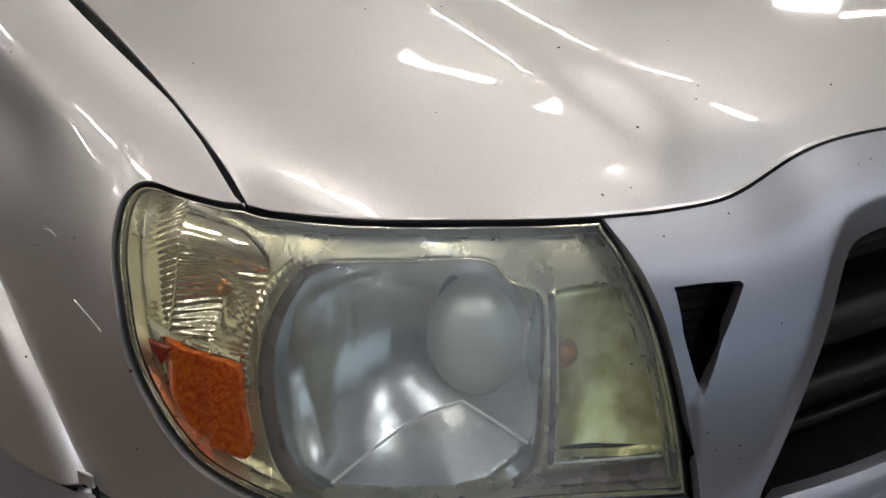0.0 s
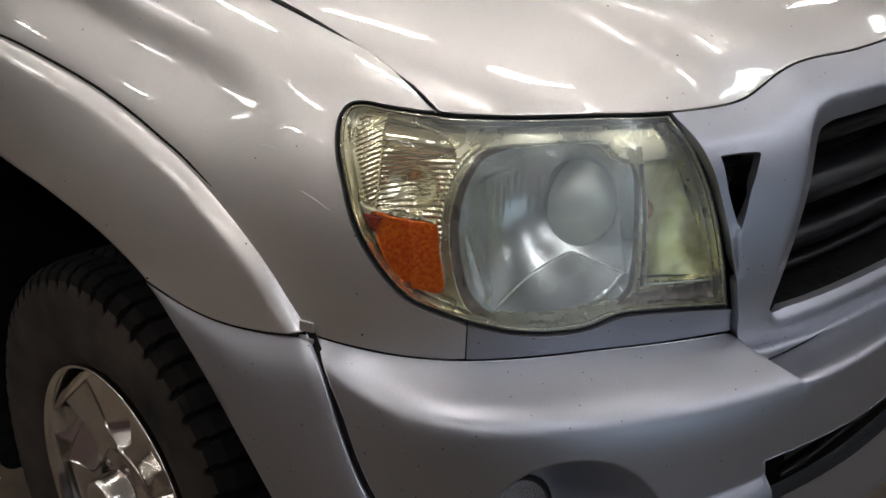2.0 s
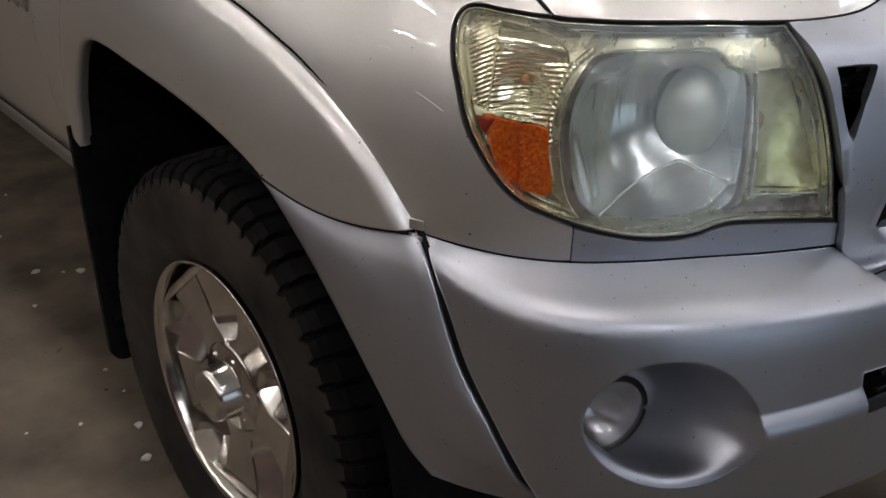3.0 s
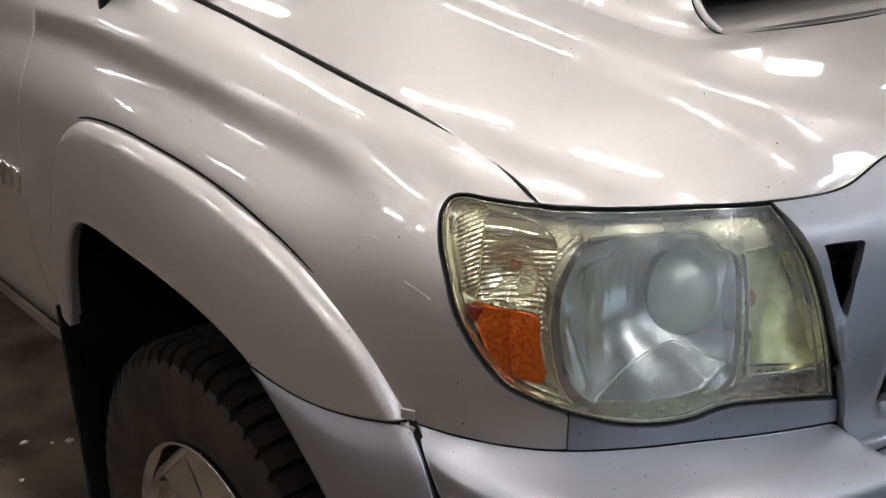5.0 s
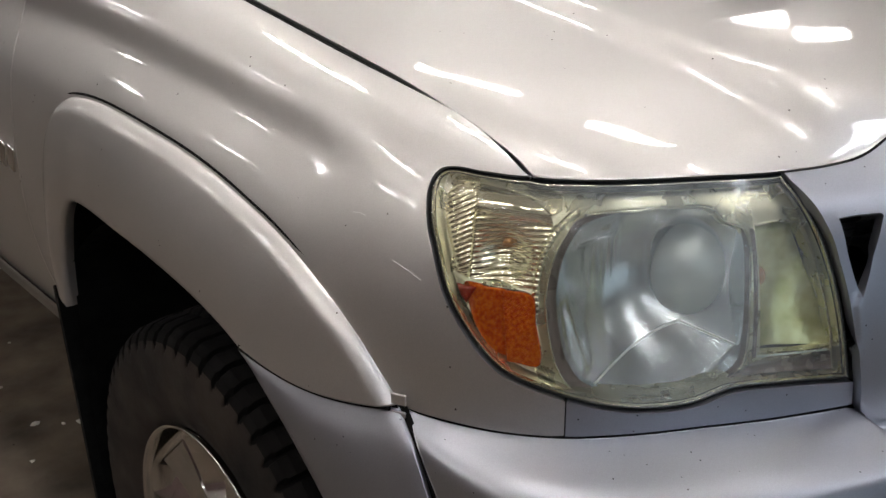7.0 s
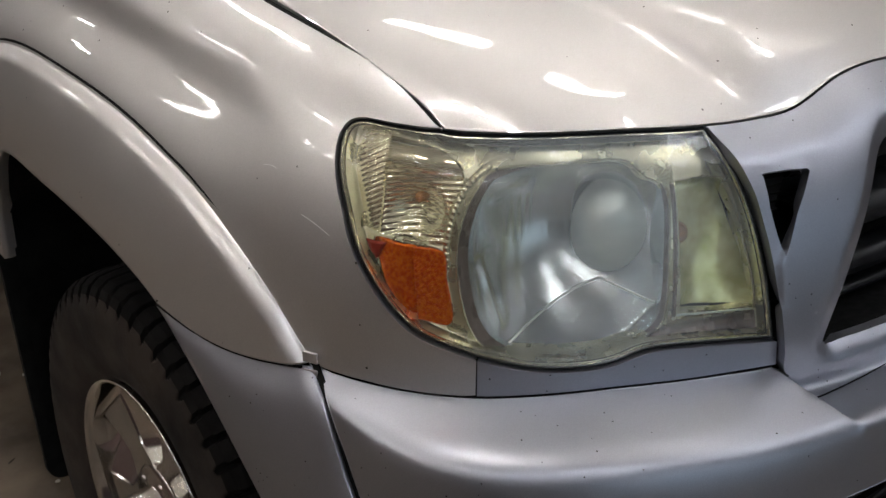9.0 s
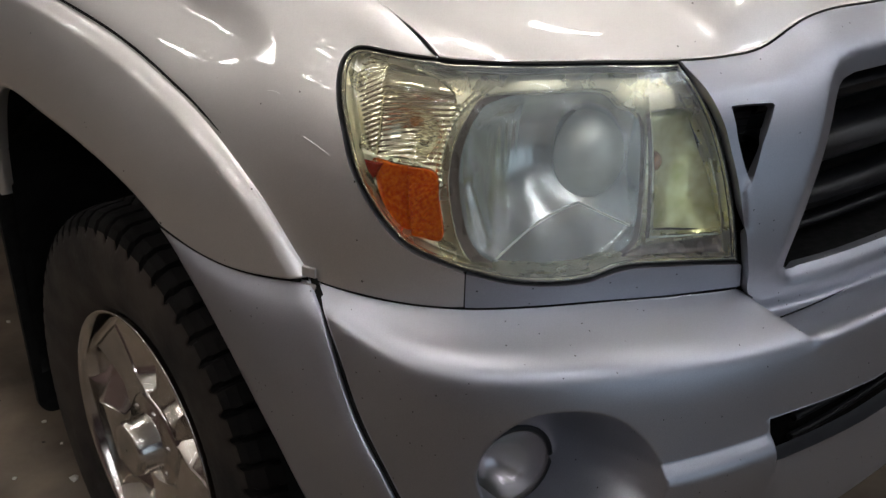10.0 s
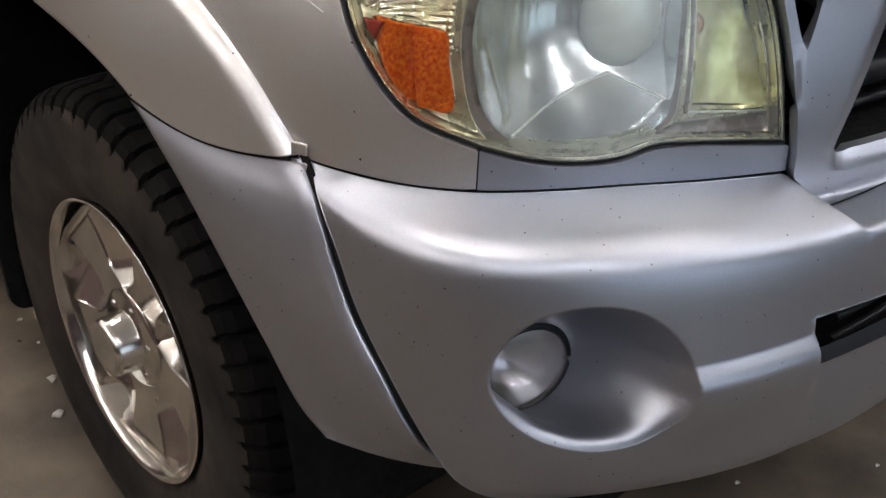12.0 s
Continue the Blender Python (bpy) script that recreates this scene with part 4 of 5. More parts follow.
# ---- headlight ----
def headlight(side):
    lamp = part("headlight", bmesh.new(), BEZEL, truck, "clouded and yellowed headlight with an amber corner reflector")
    S2 = np.array([side, 1])
    fl = side > 0
    edge = inset_ring(lamp_outline, 0.0030)
    panel("gasket", shell_at(-0.005), lamp_outline * S2, RUBBER, lamp, holes=[inset_ring(lamp_outline, 0.0042) * S2], step=0.006, lip=0.006, flip=fl, ring=0.0)
    cover = panel("cover", shell_at(-0.003), edge * S2, LENS, lamp, step=0.005, lip=0.0, flip=fl, ring=0.0, label="clouded clear plastic cover")
    cover.visible_shadow = False
    # pale rim of the cover
    loft("cover_rim", [on_shell(inset_ring(lamp_outline, g) * S2, -o) for g, o in ((0.0036, 0.0045), (0.0041, 0.0040), (0.0046, 0.0046), (0.0050, 0.008))], SHINY_GOLD, lamp, closed=True)
    # outer housing wall
    o1, o2 = on_shell(edge * S2, -0.006), on_shell(edge * S2, -0.05)
    loft("housing_wall", [o1, o2], RIM_GREY, lamp, closed=True)
    # bowl opening in the bezel
    BOWL = [(0.852, 1.0865), (0.875, 1.070), (0.889, 1.045), (0.895, 1.012), (0.890, 0.975), (0.878, 0.938), (0.857, 0.914), (0.82, 0.903), (0.78, 0.899), (0.735, 0.901), (0.70, 0.911), (0.674, 0.926), (0.668, 0.95), (0.666, 1.0), (0.666, 1.060), (0.690, 1.074), (0.712, 1.090), (0.78, 1.091)]
    bowl = through_points(BOWL, 110, closed=True)
    TURN = [(0.655, 1.0655), (0.625, 1.066), (0.603, 1.0615), (0.588, 1.03), (0.574, 0.99), (0.564, 0.95), (0.560, 0.928), (0.60, 0.930), (0.652, 0.9375), (0.654, 1.0)]
    turn = np.vstack([np.linspace(TURN[i], TURN[(i + 1) % len(TURN)], 9)[:-1] for i in range(len(TURN))])
    CORNER = [(0.915, 1.094), (0.95, 1.103), (0.990, 1.108), (1.020, 1.104), (1.022, 1.080), (1.008, 1.047), (0.992, 1.021), (0.945, 1.0185), (0.911, 1.016), (0.903, 1.05), (0.893, 1.078)]
    corner = through_points(CORNER, 90, closed=True)
    AMB = [(0.983, 1.0155), (0.945, 1.014), (0.910, 1.011), (0.904, 0.985), (0.897, 0.945), (0.920, 0.9435), (0.938, 0.947), (0.960, 0.970), (0.975, 0.995)]
    amb = through_points(AMB, 70, closed=True)
    panel("bezel", shell_at(-0.024), inset_ring(lamp_outline, 0.0045) * S2, RIM_GREY, lamp, holes=[bowl * S2, turn * S2, corner * S2, amb * S2], step=0.008, lip=0.012, flip=fl, label="yellowed chrome bezel")
    tube("bowl_rim", on_shell(bowl * S2, -0.0235), 0.0012, SHINY_GOLD, lamp, closed=True, sides=6)
    # brown collar round the bowl, broad on its outer side
    wide = 0.0015 + 0.0095 * ramp((bowl[:, 0] - 0.79) / 0.08)
    inward = inset_ring(bowl, 1.0) - bowl
    ring_in = bowl + inward * wide[:, None]
    loft("collar", [on_shell((bowl + inward * g * wide[:, None]) * S2, -d) for g, d in ((0.0, 0.0245), (0.3, 0.0255), (0.8, 0.0285), (1.0, 0.032))], COLLAR, lamp, closed=True)
    loft("bowl_wall", [on_shell((bowl + inward * g * wide[:, None]) * S2, -d) for g, d in ((1.0, 0.032), (1.02, 0.050), (1.02, 0.078))], MIRROR, lamp, closed=True)

    # main reflector: a deep bowl, whose lower part is cut by two slanting facets
    mid_s, mid_z = 0.775, 1.005

    def under_ridge(ds, dz):
        return -dz - 0.048 - np.where(ds > -0.057, 0.38, 0.30) * np.abs(ds + 0.057)

    def bowl_surface(s, z):
        s, z = np.asarray(s, float), np.asarray(z, float)
        ds, dz = np.abs(s) - mid_s, z - mid_z
        r = np.minimum(np.sqrt((ds / 0.125) ** 2 + (dz / 0.108) ** 2), 1.0)
        below = under_ridge(ds, dz)
        low = ramp(below / 0.004)
        deep = 0.040 + 0.072 * (1 - r * r) - 0.22 * np.clip(below, 0, 0.04) * (1 - r * r)
        # broad upright flutes on the outer side, slanting ones in the inner lower facet
        flute = 0.0003 * np.cos(2 * math.pi * (ds - 0.02) / 0.030) * ramp((ds - 0.02) / 0.03) * (1 - low) * (1 - ramp((dz - 0.005) / 0.03))
        step_ = 0.0008 * np.sin((ds - 0.9 * dz) * 420) * ramp((-ds - 0.055) / 0.01) * ramp((below - 0.002) / 0.006)
        fine = 0.00016 * np.sin(ds * 700) * ramp((below + 0.001) / 0.002) * ramp((ds + 0.05) / 0.01) + 0.00022 * np.sin(ds * 520) * ramp((0.03 - np.abs(dz - 0.012)) / 0.012) * ramp((0.07 - np.abs(ds - 0.02)) / 0.02)
        # two rounded ridges: one slants along the outer lower wall, one runs under the top
        for (s0, z0), (s1, z1), tall, broad in (((0.872, 0.990), (0.842, 0.926), 0.0040, 0.0065), ((0.862, 1.046), (0.800, 1.052), 0.0016, 0.0060)):
            long_ = math.hypot(s1 - s0, z1 - z0)
            along = ((np.abs(s) - s0) * (s1 - s0) + (z - z0) * (z1 - z0)) / long_
            aside = ((np.abs(s) - s0) * (z1 - z0) - (z - z0) * (s1 - s0)) / long_
            deep = deep - tall * np.exp(-((aside / broad) ** 2)) * ramp((along + 0.006) / 0.012) * ramp((long_ + 0.006 - along) / 0.012)
        return shell(s, z, -deep + flute + step_ + fine)

    panel("reflector", bowl_surface, inset_ring(ring_in, -0.001) * S2, MIRROR, lamp, step=0.0034, lip=0.0, flip=fl, ring=0.0, label="hazy silver reflector bowl")
    # pale tubes along both facet edges: their highlight put into the colour
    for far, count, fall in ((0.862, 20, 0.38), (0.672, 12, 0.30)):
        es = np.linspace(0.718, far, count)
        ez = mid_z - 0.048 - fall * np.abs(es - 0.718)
        tube("facet_highlight", bowl_surface(side * es, ez) + outward(side * es) * 0.0008, 0.0013, PALE_EDGE, lamp, sides=6)
    # long dome that shields the bulb
    c = shell(np.array([side * 0.700]), np.array([1.008]), -0.095)[0]
    fwd = outward(np.array([side * 0.700]))[0]
    u = np.cross(fwd, [0, 0, 1.0])
    u /= np.linalg.norm(u)
    v = np.array([0, 0, 1.0])
    aa = np.linspace(0, 2 * math.pi, 41)[:-1]
    rows = []
    for f in np.linspace(0, 1, 14):
        r = math.cos(f * math.pi / 2) ** 0.8
        rows.append(c + fwd * 0.040 * math.sin(f * math.pi / 2) + max(r, 0.01) * (0.041 * np.cos(aa)[:, None] * u + 0.052 * np.sin(aa)[:, None] * v))
    loft("bulb_shield", rows, HAZY, lamp, closed=True)

    # turn signal behind yellowed plastic: a small dish with pressed pips
    def turn_surface(s, z):
        s, z = np.asarray(s, float), np.asarray(z, float)
        a, b = (np.abs(s) - 0.612) / 0.050, (z - 0.975) / 0.060
        dish = 0.020 * np.maximum(0, 1 - a * a) * np.maximum(0, 1 - 0.6 * b * b)
        return shell(s, z, -0.030 - 0.10 * (z - 0.93) - dish)

    panel("turn_signal", turn_surface, inset_ring(turn, -0.001) * S2, OLIVE, lamp, step=0.0026, lip=0.0, flip=fl, ring=0.0, label="yellow-green turn signal lens")
    bm = bmesh.new()
    bmesh.ops.create_uvsphere(bm, u_segments=16, v_segments=10, radius=0.012)
    ob = part("turn_bulb", bm, BULB, lamp, "small orange bulb")
    ob.location = shell(np.array([side * 0.640]), np.array([1.006]), -0.052)[0]
    # added bright tube that draws the glare along the turn signal's inner edge
    ge = through_points([(0.568, 0.930), (0.572, 0.955), (0.580, 0.985), (0.590, 1.015)], 16)
    tube("edge_glint", on_shell(ge * S2, -0.016), 0.0016, SHINY_GOLD, lamp, sides=6)
    # bar between bowl and turn signal, and the ledge under the turn signal
    zb = np.linspace(0.934, 1.064, 20)
    tube("divider", shell(np.full(20, side * 0.6590), zb, -0.024), 0.0024, STRIP, lamp, sides=8)
    sb_ = np.linspace(0.568, 0.656, 16)
    tube("divider", shell(side * sb_, np.linspace(0.926, 0.935, 16), -0.022), 0.0012, HAZY, lamp, sides=8)
    low_line = through_points([(0.690, 0.9175), (0.637, 0.9135), (0.558, 0.9025)], 16)
    up_line = np.stack([np.linspace(0.563, 0.672, 16), np.linspace(0.924, 0.9265, 16)], 1)
    panel("lower_strip", shell_at(-0.0215), np.vstack([low_line, up_line]) * S2, STRIP, lamp, step=0.008, lip=0.004, flip=fl, ring=0.0)
    # stepped line along the top of the bezel
    ts = np.linspace(0.60, 0.885, 40)
    tube("bezel_line", shell(side * ts, edge_z(ts) - 0.015, -0.0235), 0.0011, SHINY_GOLD, lamp, sides=6)
    # knurled chrome band between the corner lamp and the collar
    bc = through_points([(0.9035, 0.996), (0.9060, 1.018), (0.9015, 1.046), (0.891, 1.067), (0.876, 1.081), (0.860, 1.090)], 160)
    side2 = inset_ring(np.vstack([bc, bc[::-1] + np.array([0.02, 0.02])]), 1.0)[:160] - np.vstack([bc])
    knurl = 0.0005 * np.sin(np.arange(160) * 2 * math.pi / 8)
    loft("knurled_band", [shell(side * (bc[:, 0] + side2[:, 0] * w), bc[:, 1] + side2[:, 1] * w, -0.0235 + h + knurl * (h > 0)) for w, h in ((-0.0045, -0.001), (-0.003, 0.002), (0.003, 0.002), (0.0045, -0.001))], SHINY_GOLD, lamp)

    # corner lamp: ribbed chrome with a hollow for its bulb, smooth at the top
    def corner_surface(s, z):
        s, z = np.asarray(s, float), np.asarray(z, float)
        q = np.abs(s)
        outer = ramp((q - 0.978) / 0.004)
        smooth = ramp((z - 1.076 - 0.10 * (q - 0.95)) / 0.008)
        rib = 0.00050 * np.sin(2 * math.pi * (z / 0.0052 + q * (18 + 60 * outer))) * (1 - smooth * (1 - 0.7 * outer))
        hollow = 0.020 * np.exp(-((q - 0.946) / 0.026) ** 2 - ((z - 1.042) / 0.024) ** 2)
        roll = 0.012 * smooth * np.sin(math.pi * np.clip((z - 1.074) / 0.034, 0, 1)) * (1 - outer)
        return shell(s, z, -0.026 - hollow + roll * 0.5 - 0.004 * outer + rib)

    panel("corner_reflector", corner_surface, inset_ring(corner, -0.001) * S2, RIBBED, lamp, step=0.0013, lip=0.0, flip=fl, ring=0.0, label="ribbed chrome corner lamp")
    bm = bmesh.new()
    bmesh.ops.create_uvsphere(bm, u_segments=14, v_segments=10, radius=0.0055)
    b = part("corner_bulb", bm, BULB, lamp, "small orange bulb")
    b.location = shell(np.array([side * 0.943]), np.array([1.052]), -0.040)[0]

    # orange reflector: a pipped inner half, a smooth outer half that turns round the corner
    def amber_surface(s, z):
        s, z = np.asarray(s, float), np.asarray(z, float)
        q = np.abs(s)
        outer = ramp((q - (0.934 + 0.10 * (z - 0.98))) / 0.003)
        dots = 0.0007 * np.sin(q * 1400) * np.sin(z * 1400) * (1 - 0.75 * outer)
        bulge = 0.010 * ((q - 0.957) / 0.024) ** 2
        rim_ = ramp((reach(amb, np.stack([q.ravel(), z.ravel()], 1)).reshape(q.shape) - 0.0015) / 0.003)
        return shell(s, z, -0.017 + dots * rim_ - outer * np.minimum(bulge, 0.011))

    panel("amber_reflector", amber_surface, inset_ring(amb, -0.0004) * S2, AMBER, lamp, step=0.0011, lip=0.008, flip=fl, label="orange side reflector")
    tip = [(0.9885, 1.0165), (0.966, 1.0150), (0.9755, 0.9985), (0.983, 1.006)]
    dark = np.vstack([np.linspace(tip[i], tip[(i + 1) % 4], 7)[:-1] for i in range(4)])
    panel("red_corner", shell_at(-0.0155), dark * S2, DARK_RED, lamp, step=0.004, lip=0.002, flip=fl, ring=0.0, label="dark red corner of the side reflector")
    return lamp


headlight(1)
headlight(-1)

# ---- wheels ----
def wheel(side, y=0.0):
    w = part("wheel", bmesh.new(), CHROME, truck, "chrome five-spoke wheel with a worn all-terrain tyre")
    cx, cz = side * 0.798, 0.384
    k, small = side, 0.972
    prof = [(0.216, 0.100), (0.226, 0.110), (0.250, 0.121), (0.285, 0.127), (0.320, 0.128), (0.345, 0.126), (0.362, 0.122), (0.374, 0.115), (0.383, 0.102), (0.387, 0.080), (0.388, 0.060), (0.388, 0.045), (0.389, 0.02), (0.389, 0.0)]
    prof = prof + [(r, -x) for r, x in prof[::-1][1:]]
    fine = []
    for (r0, x0), (r1, x1) in zip(prof, prof[1:]):
        for f in np.linspace(0, 1, 4)[:-1]:
            fine.append((r0 + (r1 - r0) * f, x0 + (x1 - x0) * f))
    fine.append(prof[-1])
    LUGS, PER = 62, 12
    rows = []
    for i in range(LUGS * PER + 1):
        ang = 2 * math.pi * i / (LUGS * PER)
        ph = (i % PER) / PER
        row = []
        for r, x in fine:
            ax = abs(x)
            shift = 0.5 if x > 0 else 0.0
            slot = 0.0
            p = (ph + shift * 0 + ax * 3.0) % 1.0
            if r > 0.352 and ax > 0.058 and p < 0.20:
                slot = 0.013 * min(1.0, (r - 0.350) / 0.010)
            if r > 0.38 and (0.040 < ax < 0.056 or ax < 0.008):
                slot = 0.009
            if r > 0.38 and 0.010 < ax < 0.04 and (ph + ax * 9.0) % 1.0 < 0.2:
                slot = 0.007
            rr = r - slot
            row.append((cx + k * x, y + rr * math.cos(ang), cz + rr * math.sin(ang)))
        rows.append(row)
    tyre = loft("tyre", rows, TYRE, w, label="black tyre with deep shoulder lugs and dusty sidewalls", flip=k > 0)
    tyre.data.materials.append(DUSTY)
    strips = len(fine) - 1
    dusty = [j for j in range(strips) if max(fine[j][0], fine[j + 1][0]) < 0.363]
    for f_ in tyre.data.polygons:
        if f_.index % strips in dusty:
            f_.material_index = 1
        else:
            f_.use_smooth = False
    # rim barrel and lip
    lip = [(0.227, 0.108), (0.2325, 0.1155), (0.2335, 0.1185), (0.232, 0.1205), (0.228, 0.1195), (0.224, 0.112), (0.219, 0.098), (0.214, 0.080), (0.205, 0.05), (0.198, 0.0), (0.196, -0.06), (0.21, -0.10)]
    rows = []
    for i in range(121):
        ang = 2 * math.pi * i / 120
        rows.append([(cx + k * x, y + small * r * math.cos(ang), cz + small * r * math.sin(ang)) for r, x in lip])
    loft("rim", rows, WHEEL_CHROME, w, flip=k > 0)
    # five broad flat spokes with steep bright walls, dark windows between
    for j in range(5):
        base = math.radians(72 * j - 24)
        verts, faces = [], []
        rr = np.linspace(0.050, 0.230, 14)
        for lane in ((-1, -0.96), (-0.96, 0.96), (0.96, 1), (-1.36, -1.0), (1.0, 1.36)):
            first = len(verts)
            for r in rr:
                f = (r - 0.05) / 0.180
                open_ = ramp((f - 0.16) / 0.22) * ramp((0.985 - f) / 0.05)
                spread = math.radians(17.0 + 18.0 * (1 - open_))
                wide = math.radians(36.0)
                face = 0.096 + 0.013 * f * f - 0.004 * math.sin(math.pi * f)
                for q in lane:
                    drop = 0.0 if abs(q) <= 0.97 else (0.003 if abs(q) <= 1 else 0.003 + 0.036 * open_)
                    phi = base + (spread * q if abs(q) <= 1 else math.copysign(wide, q))
                    verts.append((cx + k * (face - drop), y + small * r * math.cos(phi), cz + small * r * math.sin(phi)))
            for i in range(len(rr) - 1):
                a0 = first + 2 * i
                q4 = [a0, a0 + 1, a0 + 3, a0 + 2]
                faces.append(q4[::-1] if k > 0 else q4)
        link_mesh("spoke", verts, faces, WHEEL_CHROME, w)
    # hub with cap and lug nuts
    hub = [(0.086, 0.070), (0.082, 0.092), (0.074, 0.099), (0.050, 0.101), (0.0485, 0.103), (0.046, 0.133), (0.043, 0.141), (0.0415, 0.142), (0.030, 0.1425), (0.002, 0.143)]
    rows = []
    for i in range(61):
        ang = 2 * math.pi * i / 60
        rows.append([(cx + k * x, y + r * math.cos(ang), cz + r * math.sin(ang)) for r, x in hub])
    loft("hub_cap", rows, WHEEL_CHROME, w, flip=k > 0)
    for j in range(6):
        ang = 2 * math.pi * (j + 0.78) / 6
        rows = []
        for x, r in [(0.080, 0.008), (0.099, 0.008), (0.103, 0.006), (0.104, 0.001)]:
            rows.append([(cx + k * x, y + 0.060 * math.cos(ang) + r * math.cos(b), cz + 0.060 * math.sin(ang) + r * math.sin(b)) for b in np.linspace(0, 2 * math.pi, 7)])
        loft("lug_nut", rows, CHROME, w)
    # brake disc behind the spokes
    rows = []
    for r, x in [(0.165, 0.02), (0.165, 0.035), (0.05, 0.035)]:
        rows.append([(cx + k * x, y + r * math.cos(b), cz + r * math.sin(b)) for b in np.linspace(0, 2 * math.pi, 49)])
    loft("brake_disc", rows, BEZEL, w)
    return w


wheel(-1, -0.017)
wheel(1, -0.017)
wheel(-1, 3.24)
wheel(1, 3.24)

# ---- cab and bed, closing the truck behind the hood ----
def ribs(name, sections, material, label=""):
    """Skin over cross sections, each half a profile of (x, y, z) that is mirrored."""
    rows = []
    for half_ in sections:
        c = through_points(half_, 24)
        rows.append(np.vstack([c * np.array([-1, 1, 1]), c[::-1][1:]]))
    return loft(name, rows, material, truck, label=label)


ribs("cowl", [[(0.80, 0.552, 1.300), (0.4, 0.552, 1.335), (0.0, 0.552, 1.350)], [(0.80, 0.66, 1.290), (0.4, 0.66, 1.318), (0.0, 0.66, 1.33)]], BLACK)
ribs("windscreen", [[(0.77, 0.70, 1.295), (0.4, 0.62, 1.318), (0.0, 0.60, 1.328)], [(0.70, 1.02, 1.535), (0.4, 0.95, 1.56), (0.0, 0.93, 1.565)], [(0.62, 1.32, 1.715), (0.4, 1.27, 1.745), (0.0, 1.26, 1.755)]], GLASS, "dark tinted windscreen")
ribs("roof", [[(0.645, 1.30, 1.700), (0.60, 1.28, 1.735), (0.3, 1.25, 1.765), (0.0, 1.24, 1.772)], [(0.655, 1.9, 1.715), (0.61, 1.9, 1.765), (0.3, 1.9, 1.795), (0.0, 1.9, 1.80)], [(0.645, 2.52, 1.70), (0.60, 2.54, 1.745), (0.3, 2.56, 1.77), (0.0, 2.56, 1.775)]], PAINT, "silver cab roof")
ribs("rear_window", [[(0.62, 2.54, 1.70), (0.3, 2.56, 1.76), (0.0, 2.56, 1.765)], [(0.80, 2.66, 1.26), (0.4, 2.67, 1.26), (0.0, 2.67, 1.26)]], GLASS)
ribs("cab_back", [[(0.86, 2.66, 1.27), (0.4, 2.67, 1.27), (0.0, 2.67, 1.27)], [(0.90, 2.66, 0.60), (0.4, 2.67, 0.60), (0.0, 2.67, 0.60)]], PAINT)
for side in (-1, 1):
    def across(y, z):
        return np.stack([side * (0.90 - 0.62 * (np.asarray(z) - 1.285)), np.asarray(y, float), np.asarray(z, float)], -1)

    glass_outline = np.vstack([np.linspace((0.78, 1.285), (1.30, 1.695), 16)[:-1], np.linspace((1.30, 1.695), (2.46, 1.695), 20)[:-1], np.linspace((2.46, 1.695), (2.58, 1.285), 16)[:-1], np.linspace((2.58, 1.285), (0.78, 1.285), 30)[:-1]])
    panel("side_window", across, glass_outline, GLASS, truck, step=0.08, lip=0.0, ring=0.0, flip=side < 0)
    for y0, z0, y1, z1, r in ((0.70, 1.29, 1.31, 1.71, 0.030), (1.90, 1.29, 1.90, 1.72, 0.026), (2.64, 1.29, 2.50, 1.72, 0.045)):
        f = np.linspace(0, 1, 12)
        tube("pillar", across(y0 + (y1 - y0) * f, z0 + (z1 - z0) * f), r, PAINT, truck, sides=10)
    quarter = box_outline(1.70, 0.60, 2.65, 1.285, 16)
    panel("cab_quarter", lambda y, z: np.stack([side * (0.938 - 0.10 * np.maximum(np.asarray(z) - 1.1, 0) ** 1.2), np.asarray(y, float), np.asarray(z, float)], -1), quarter, PAINT, truck, step=0.08, lip=0.01, ring=0.0, flip=side < 0)
    ang_ = np.linspace(math.pi, 0, 30)
    bed_outline = np.vstack([[(2.70, 0.58), (2.80, 0.58)], np.stack([3.24 + 0.43 * np.cos(ang_), np.maximum(0.58, 0.42 + 0.45 * np.sin(ang_))], 1), [(3.70, 0.58), (4.32, 0.62), (4.34, 0.80), (4.34, 1.22), (4.30, 1.25), (3.5, 1.255), (2.74, 1.255), (2.70, 1.23)]])
    panel("bed_side", lambda y, z: np.stack([side * (0.925 + 0.012 * np.sin((np.asarray(z) - 0.6) * 4.0)), np.asarray(y, float), np.asarray(z, float)], -1), bed_outline, PAINT, truck, step=0.06, lip=0.03, ring=0.0, flip=side < 0)
bm = bmesh.new()
block(bm, (1.80, 0.06, 0.55), (0, 4.30, 0.97), 0.02)
part("tailgate", bm, PAINT, truck, smooth=False)
bm = bmesh.new()
block(bm, (1.80, 0.12, 0.16), (0, 4.42, 0.60), 0.03)
part("rear_bumper", bm, CHROME, truck, smooth=False)
bm = bmesh.new()
block(bm, (1.78, 1.62, 0.04), (0, 3.48, 0.80))
part("bed_floor", bm, BLACK, truck, smooth=False)

